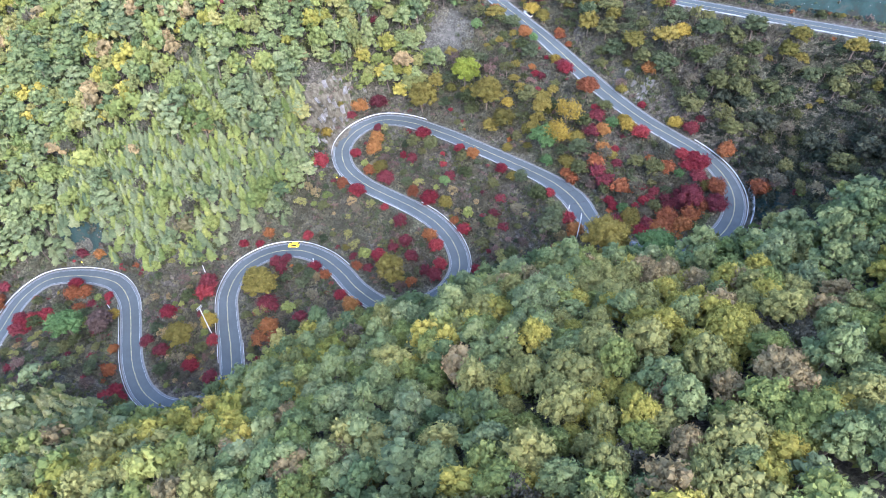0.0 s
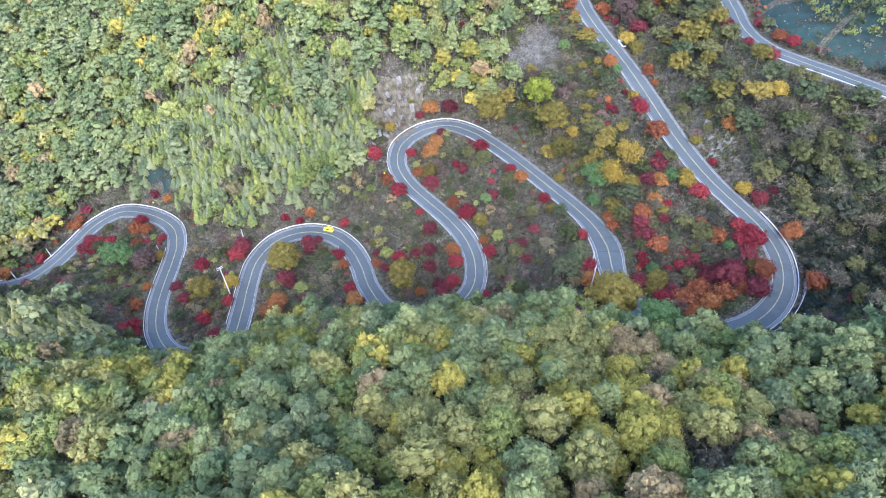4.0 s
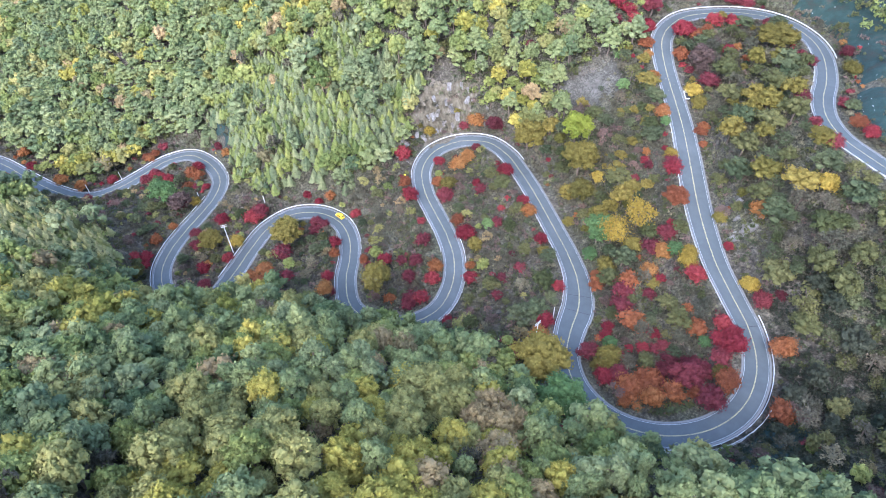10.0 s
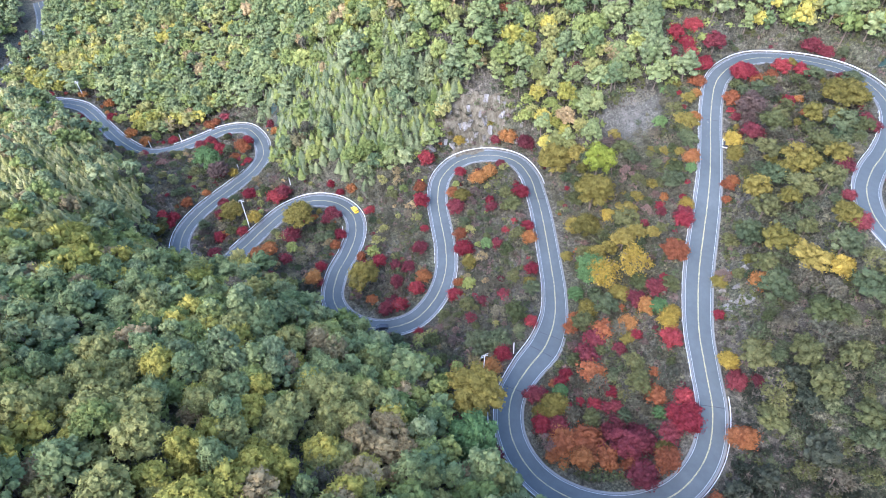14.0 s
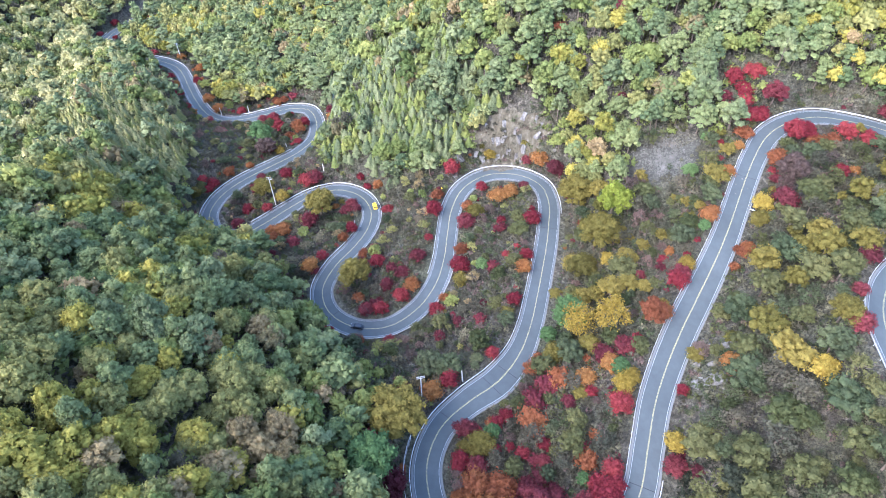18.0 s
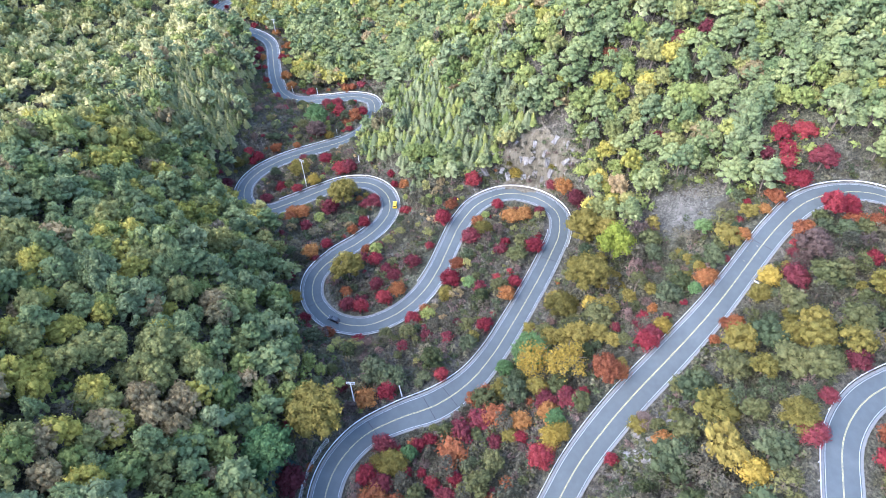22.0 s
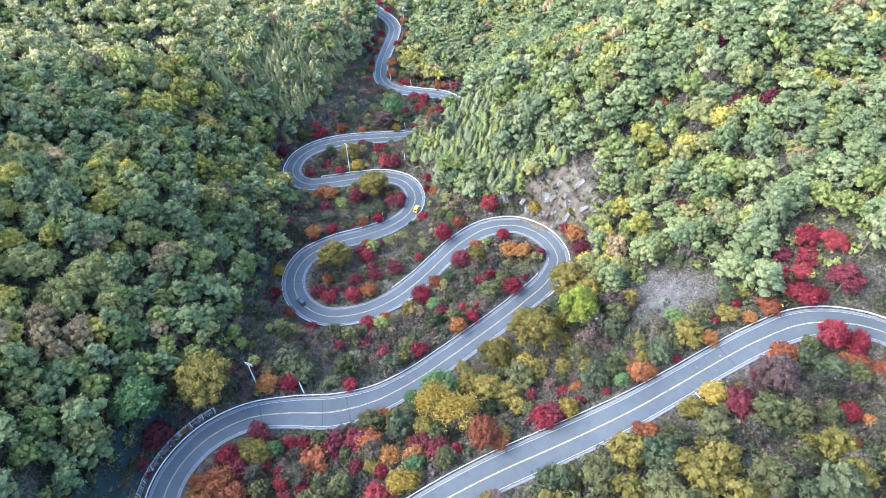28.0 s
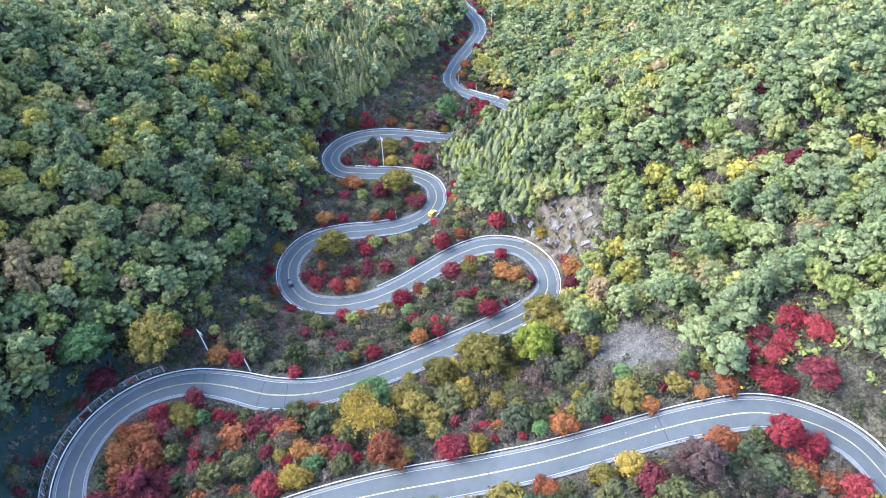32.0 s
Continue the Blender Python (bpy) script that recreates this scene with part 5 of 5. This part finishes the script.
_turn = ROAD_T[:-1, 0] * ROAD_T[1:, 1] - ROAD_T[:-1, 1] * ROAD_T[1:, 0]
_turn = np.convolve(np.r_[_turn, 0], np.ones(15) / 15, "same")
_score = 0.5 * _fall - np.clip(_turn * 16, -1, 1)          # the outside of a bend, or the side that falls away
_start, _side = 50, 1 if _score[50] > 0 else -1
for i in range(51, len(ROAD) - 20):
    s = 1 if _score[i] > 0.12 else -1 if _score[i] < -0.12 else _side
    if s != _side:
        if i - _start > 10:
            guard_rail(_start, i + 3, _side)
        _start, _side = i - 3, s
guard_rail(_start, len(ROAD) - 20, _side)


# ---------------------------------------------------------------- poles, signs, fence
def utility_pole(x, y, height, turn, arms=2, lean=(0, 0)):
    ob = new("utility_pole")
    z = float(ground_height([x], [y])[0])
    ob.matrix_basis = pose(x, y, z - 0.3, lean[0], lean[1], turn)
    mesh_object("shaft", *tube([(0, 0, 0), (0, 0, height)], [0.22, 0.13], 10), [POLE_GREY], parent=ob, smooth=True)
    for k in range(arms):
        h = height - 0.35 - 0.9 * k
        mesh_object("crossarm", *join([box((0, 0.17, h), (1.25, 0.06, 0.07)), tube([(0.7, 0.17, h), (0, 0.14, h - 0.6)], [0.03, 0.03], 4),
                                       tube([(-0.7, 0.17, h), (0, 0.14, h - 0.6)], [0.03, 0.03], 4)]), [STEEL], parent=ob)
        for u in (-1.1, -0.45, 0.45, 1.1):
            mesh_object("insulator", *tube([(u, 0.17, h + 0.05), (u, 0.17, h + 0.18), (u, 0.17, h + 0.32)], [0.06, 0.09, 0.04], 6), [PEG_WHITE], parent=ob)
    return tagged(ob, "grey concrete utility pole with crossarms and insulators" if arms else "plain pale concrete post beside the road", "utility pole")


utility_pole(48.5, 158.6, 13.6, 78)
utility_pole(-93.4, 141.2, 17.5, 60)
utility_pole(-300, 118, 13.0, 80)
utility_pole(-338, 64, 13.0, 60)
utility_pole(47.2, 172.9, 6.8, 0, 0, (4, 0))
utility_pole(-55.2, 169.2, 5.5, 0, 0, (0, 4))
for x, y, h in ((-101.4, 168.1, 5.0), (-142.7, 157.8, 4.2), (-201.6, 147.2, 5.5), (-209.5, 131.5, 5.5)):
    utility_pole(x, y, h, 0, 0, (2, 3))


def cable(a, b, sag):
    a, b = np.array(a, float), np.array(b, float)
    u = np.linspace(0, 1, 15)[:, None]
    q = a * (1 - u) + b * u - (0, 0, 1) * (4 * sag * u * (1 - u))
    ob = mesh_object("power_cable", *tube(q, [0.025] * 15, 4), [CABLE])
    return tagged(ob, "thin black power cable strung between poles", "cable", "power cables")


for u in (-1.0, 1.0):
    cable((48.5 + u * 0.8, 158.6 + u * 0.6, 42.5), (-93.4 + u * 0.6, 141.2 + u, 9.4), 5.0)

SIGN_YELLOW = simple_material("yellow_sign", (0.75, 0.55, 0.03), 0.5)


def warning_sign(x, y, turn):
    ob = new("warning_sign")
    ob.matrix_basis = pose(x, y, float(ground_height([x], [y])[0]), 0, 0, turn)
    mesh_object("post", *tube([(0, 0, -0.3), (0, 0, 2.4)], [0.04, 0.04], 6), [STEEL], parent=ob)
    v = np.array([(0.5 * math.cos(a), t, 2.2 + 0.5 * math.sin(a)) for t in (-0.02, -0.05) for a in (math.pi / 2, 0, -math.pi / 2, math.pi)])
    mesh_object("plate", v, BOX_F, [SIGN_YELLOW], parent=ob)["label"] = "yellow diamond plate"
    return tagged(ob, "yellow diamond warning sign on a steel post", "road sign", "warning signs")


for x, y, turn in ((10.4, 306.8, 240), (88.5, 318.0, 90), (-48.5, 208.0, 30), (-168.0, 187.2, 0)):
    warning_sign(x, y, turn)


def rockfall_fence(lo, hi, d):
    ob = new("rockfall_fence")
    k = np.arange(lo, hi, 2)
    q = np.c_[ROAD[k] + ROAD_N[k] * d, ROAD_Z[k] - 0.3]
    ob.location = q[0]
    q = q - q[0]
    me = None
    for p in q:
        if me is None:
            o = mesh_object("post", *join([box((0, 0, 1.5), (0.06, 0.06, 1.6))]), [STEEL], parent=ob)
            me = o.data
        else:
            o = new("post", me)
            o.parent = ob
        o.location = p
    for h in (0.5, 1.2, 1.9, 2.5, 3.05):
        mesh_object("cable", *tube(q + (0, 0, h), [0.025 if h < 3 else 0.05] * len(q), 4), [STEEL], parent=ob)
    return tagged(ob, "tall steel rockfall fence of posts and cables beside the bend", "fence")


rockfall_fence(near_index(64, 155), near_index(110, 178), -(HALF + 2.6))

# ---------------------------------------------------------------- vehicles
GLASS = simple_material("dark_car_glass", (0.02, 0.025, 0.03), 0.08, 0.0, 0.05)
TYRE = simple_material("tyre_rubber", (0.03, 0.03, 0.03), 0.9)
RIM = simple_material("wheel_rim", (0.5, 0.5, 0.52), 0.35, 0.8, 0.05)
LAMP = simple_material("lamp_lens", (0.8, 0.8, 0.78), 0.15, 0, 0.05)
TAIL = simple_material("tail_lens", (0.45, 0.02, 0.02), 0.2, 0, 0.05)
TRIM = simple_material("black_trim", (0.04, 0.04, 0.045), 0.6)


def paint(name, colour):
    m = Mat(name, 0.28)
    m.bsdf.inputs["Coat Weight"].default_value = 0.6
    return m.colour(m.mix(1.0, colour, m.grey(m.scale(m.noise(3.0), 0.93, 1.07)), "MULTIPLY"))


def hull(sections, bevel=0.06):
    """A closed body through cross sections: x, half width at the bottom and top, bottom and top height."""
    bm = bmesh.new()
    rings = []
    for x, wb, wt, z0, z1 in sections:
        rings.append([bm.verts.new(p) for p in ((x, -wb, z0), (x, wb, z0), (x, wt, z1), (x, -wt, z1))])
    for a, b in zip(rings[:-1], rings[1:]):
        for i in range(4):
            bm.faces.new((a[i], a[(i + 1) % 4], b[(i + 1) % 4], b[i]))
    bm.faces.new(rings[0][::-1])
    bm.faces.new(rings[-1])
    bmesh.ops.recalc_face_normals(bm, faces=bm.faces)
    bmesh.ops.bevel(bm, geom=list(bm.edges), offset=bevel, segments=2, affect="EDGES", profile=0.6)
    return bm


def vehicle(name, label, coat, x, y, along, length, width, height, kind):
    """A parked-looking vehicle that faces along +x before it is turned."""
    i = near_index(x, y)
    ob = new(name)
    ang = math.degrees(math.atan2(ROAD_T[i][1], ROAD_T[i][0])) + (0 if along > 0 else 180)
    rise = math.degrees(math.atan2(ROAD_Z[i + 2] - ROAD_Z[i - 2], 6.0)) * along
    ob.matrix_basis = pose(x, y, ROAD_Z[i] + 0.02, 0, -rise, ang)
    l, w, h = length / 2, width / 2, height
    part("body", hull([(-l, w * 0.9, w * 0.86, 0.36, 0.88), (-l * 0.9, w, w * 0.94, 0.26, 0.98), (l * 0.4, w, w * 0.95, 0.26, 0.98), (l * 0.92, w, w * 0.88, 0.26, 0.84), (l, w * 0.88, w * 0.8, 0.36, 0.72)], 0.07), coat, ob)
    if kind == "truck":
        part("cab", hull([(l * 0.30, w * 0.94, w * 0.86, 0.95, h), (l * 0.72, w * 0.94, w * 0.84, 0.95, h), (l * 0.96, w * 0.92, w * 0.80, 0.95, 1.15)], 0.06), coat, ob)
        part("windscreen", as_bm(box((l * 0.86, 0, 1.42), (0.12, w * 0.72, 0.24))), GLASS, ob, "dark windscreen glass")
        bed = part("cargo_bed", as_bm(join([box((-l * 0.38, 0, 1.0), (l * 0.6, w * 0.96, 0.05)), box((-l * 0.38, w * 0.95, 1.2), (l * 0.6, 0.04, 0.2)), box((-l * 0.38, -w * 0.95, 1.2), (l * 0.6, 0.04, 0.2)), box((-l * 0.98, 0, 1.2), (0.04, w * 0.95, 0.2))])), TRIM, ob, "open dark cargo bed")
    else:
        back = -l * 0.93 if kind == "van" else -l * 0.78
        part("cabin", hull([(back, w * 0.93, w * 0.80, 0.92, h * 0.94), (back * 0.8, w * 0.94, w * 0.80, 0.92, h), (l * 0.18, w * 0.94, w * 0.80, 0.92, h), (l * 0.52, w * 0.92, w * 0.76, 0.92, 1.02)], 0.06), coat, ob)
        zc, hh = (0.98 + h) / 2 + 0.02, (h - 1.02) / 2 - 0.08
        for s in (1, -1):
            bm = as_bm(box((-l * 0.22, s * w * 0.885, zc), (l * 0.48, 0.03, hh)))
            part("side_window", bm, GLASS, ob, "dark side window")
        part("windscreen", as_bm((np.array([(l * 0.22, -w * 0.74, h - 0.04), (l * 0.22, w * 0.74, h - 0.04), (l * 0.50, w * 0.80, 1.05), (l * 0.50, -w * 0.80, 1.05),
                                             (l * 0.24, -w * 0.74, h + 0.0), (l * 0.24, w * 0.74, h + 0.0), (l * 0.53, w * 0.80, 1.09), (l * 0.53, -w * 0.80, 1.09)]), BOX_F)), GLASS, ob, "dark sloping windscreen")
        part("rear_window", as_bm(box((back - 0.01, 0, zc), (0.05, w * 0.7, hh * 0.9))), GLASS, ob, "dark rear window")
    for sx in (1, -1):
        for sy in (1, -1):
            wheel = part("wheel", as_bm(join([tube([(sx * l * 0.62, sy * (w - 0.24), 0.33), (sx * l * 0.62, sy * (w + 0.01), 0.33)], [0.33, 0.33], 16)])), TYRE, ob)
            part("rim", as_bm(tube([(sx * l * 0.62, sy * (w - 0.20), 0.33), (sx * l * 0.62, sy * (w + 0.02), 0.33), (sx * l * 0.62, sy * (w + 0.025), 0.33)], [0.2, 0.2, 0.03], 12)), RIM, wheel, "grey wheel rim")
    for s in (1, -1):
        part("headlight", as_bm(box((l * 0.955, s * w * 0.66, 0.70), (0.06, 0.18, 0.08))), LAMP, ob, "clear headlight")
        part("tail_light", as_bm(box((-l * 0.975, s * w * 0.74, 0.78), (0.05, 0.12, 0.10))), TAIL, ob, "red tail light")
        part("mirror", as_bm(box((l * 0.36, s * (w + 0.06), 1.02), (0.07, 0.09, 0.07))), TRIM, ob)
    part("bumper", as_bm(box((l * 0.985, 0, 0.42), (0.07, w * 0.85, 0.10))), TRIM, ob)
    return tagged(ob, label, "car" if kind != "truck" else "truck")


vehicle("van", "yellow minivan driving on the hairpin bend", paint("yellow_car_paint", (0.75, 0.50, 0.02)), -66.0, 182.0, -1, 4.9, 1.9, 1.85, "van")
vehicle("car", "black estate car driving round the bend", paint("black_car_paint", (0.012, 0.013, 0.015)), 0.6, 152.0, -1, 4.7, 1.85, 1.5, "car")
vehicle("truck", "small white pickup truck parked beside a golden tree", paint("white_car_paint", (0.55, 0.56, 0.56)), 38.9, 285.3, 1, 4.9, 1.75, 1.9, "truck")
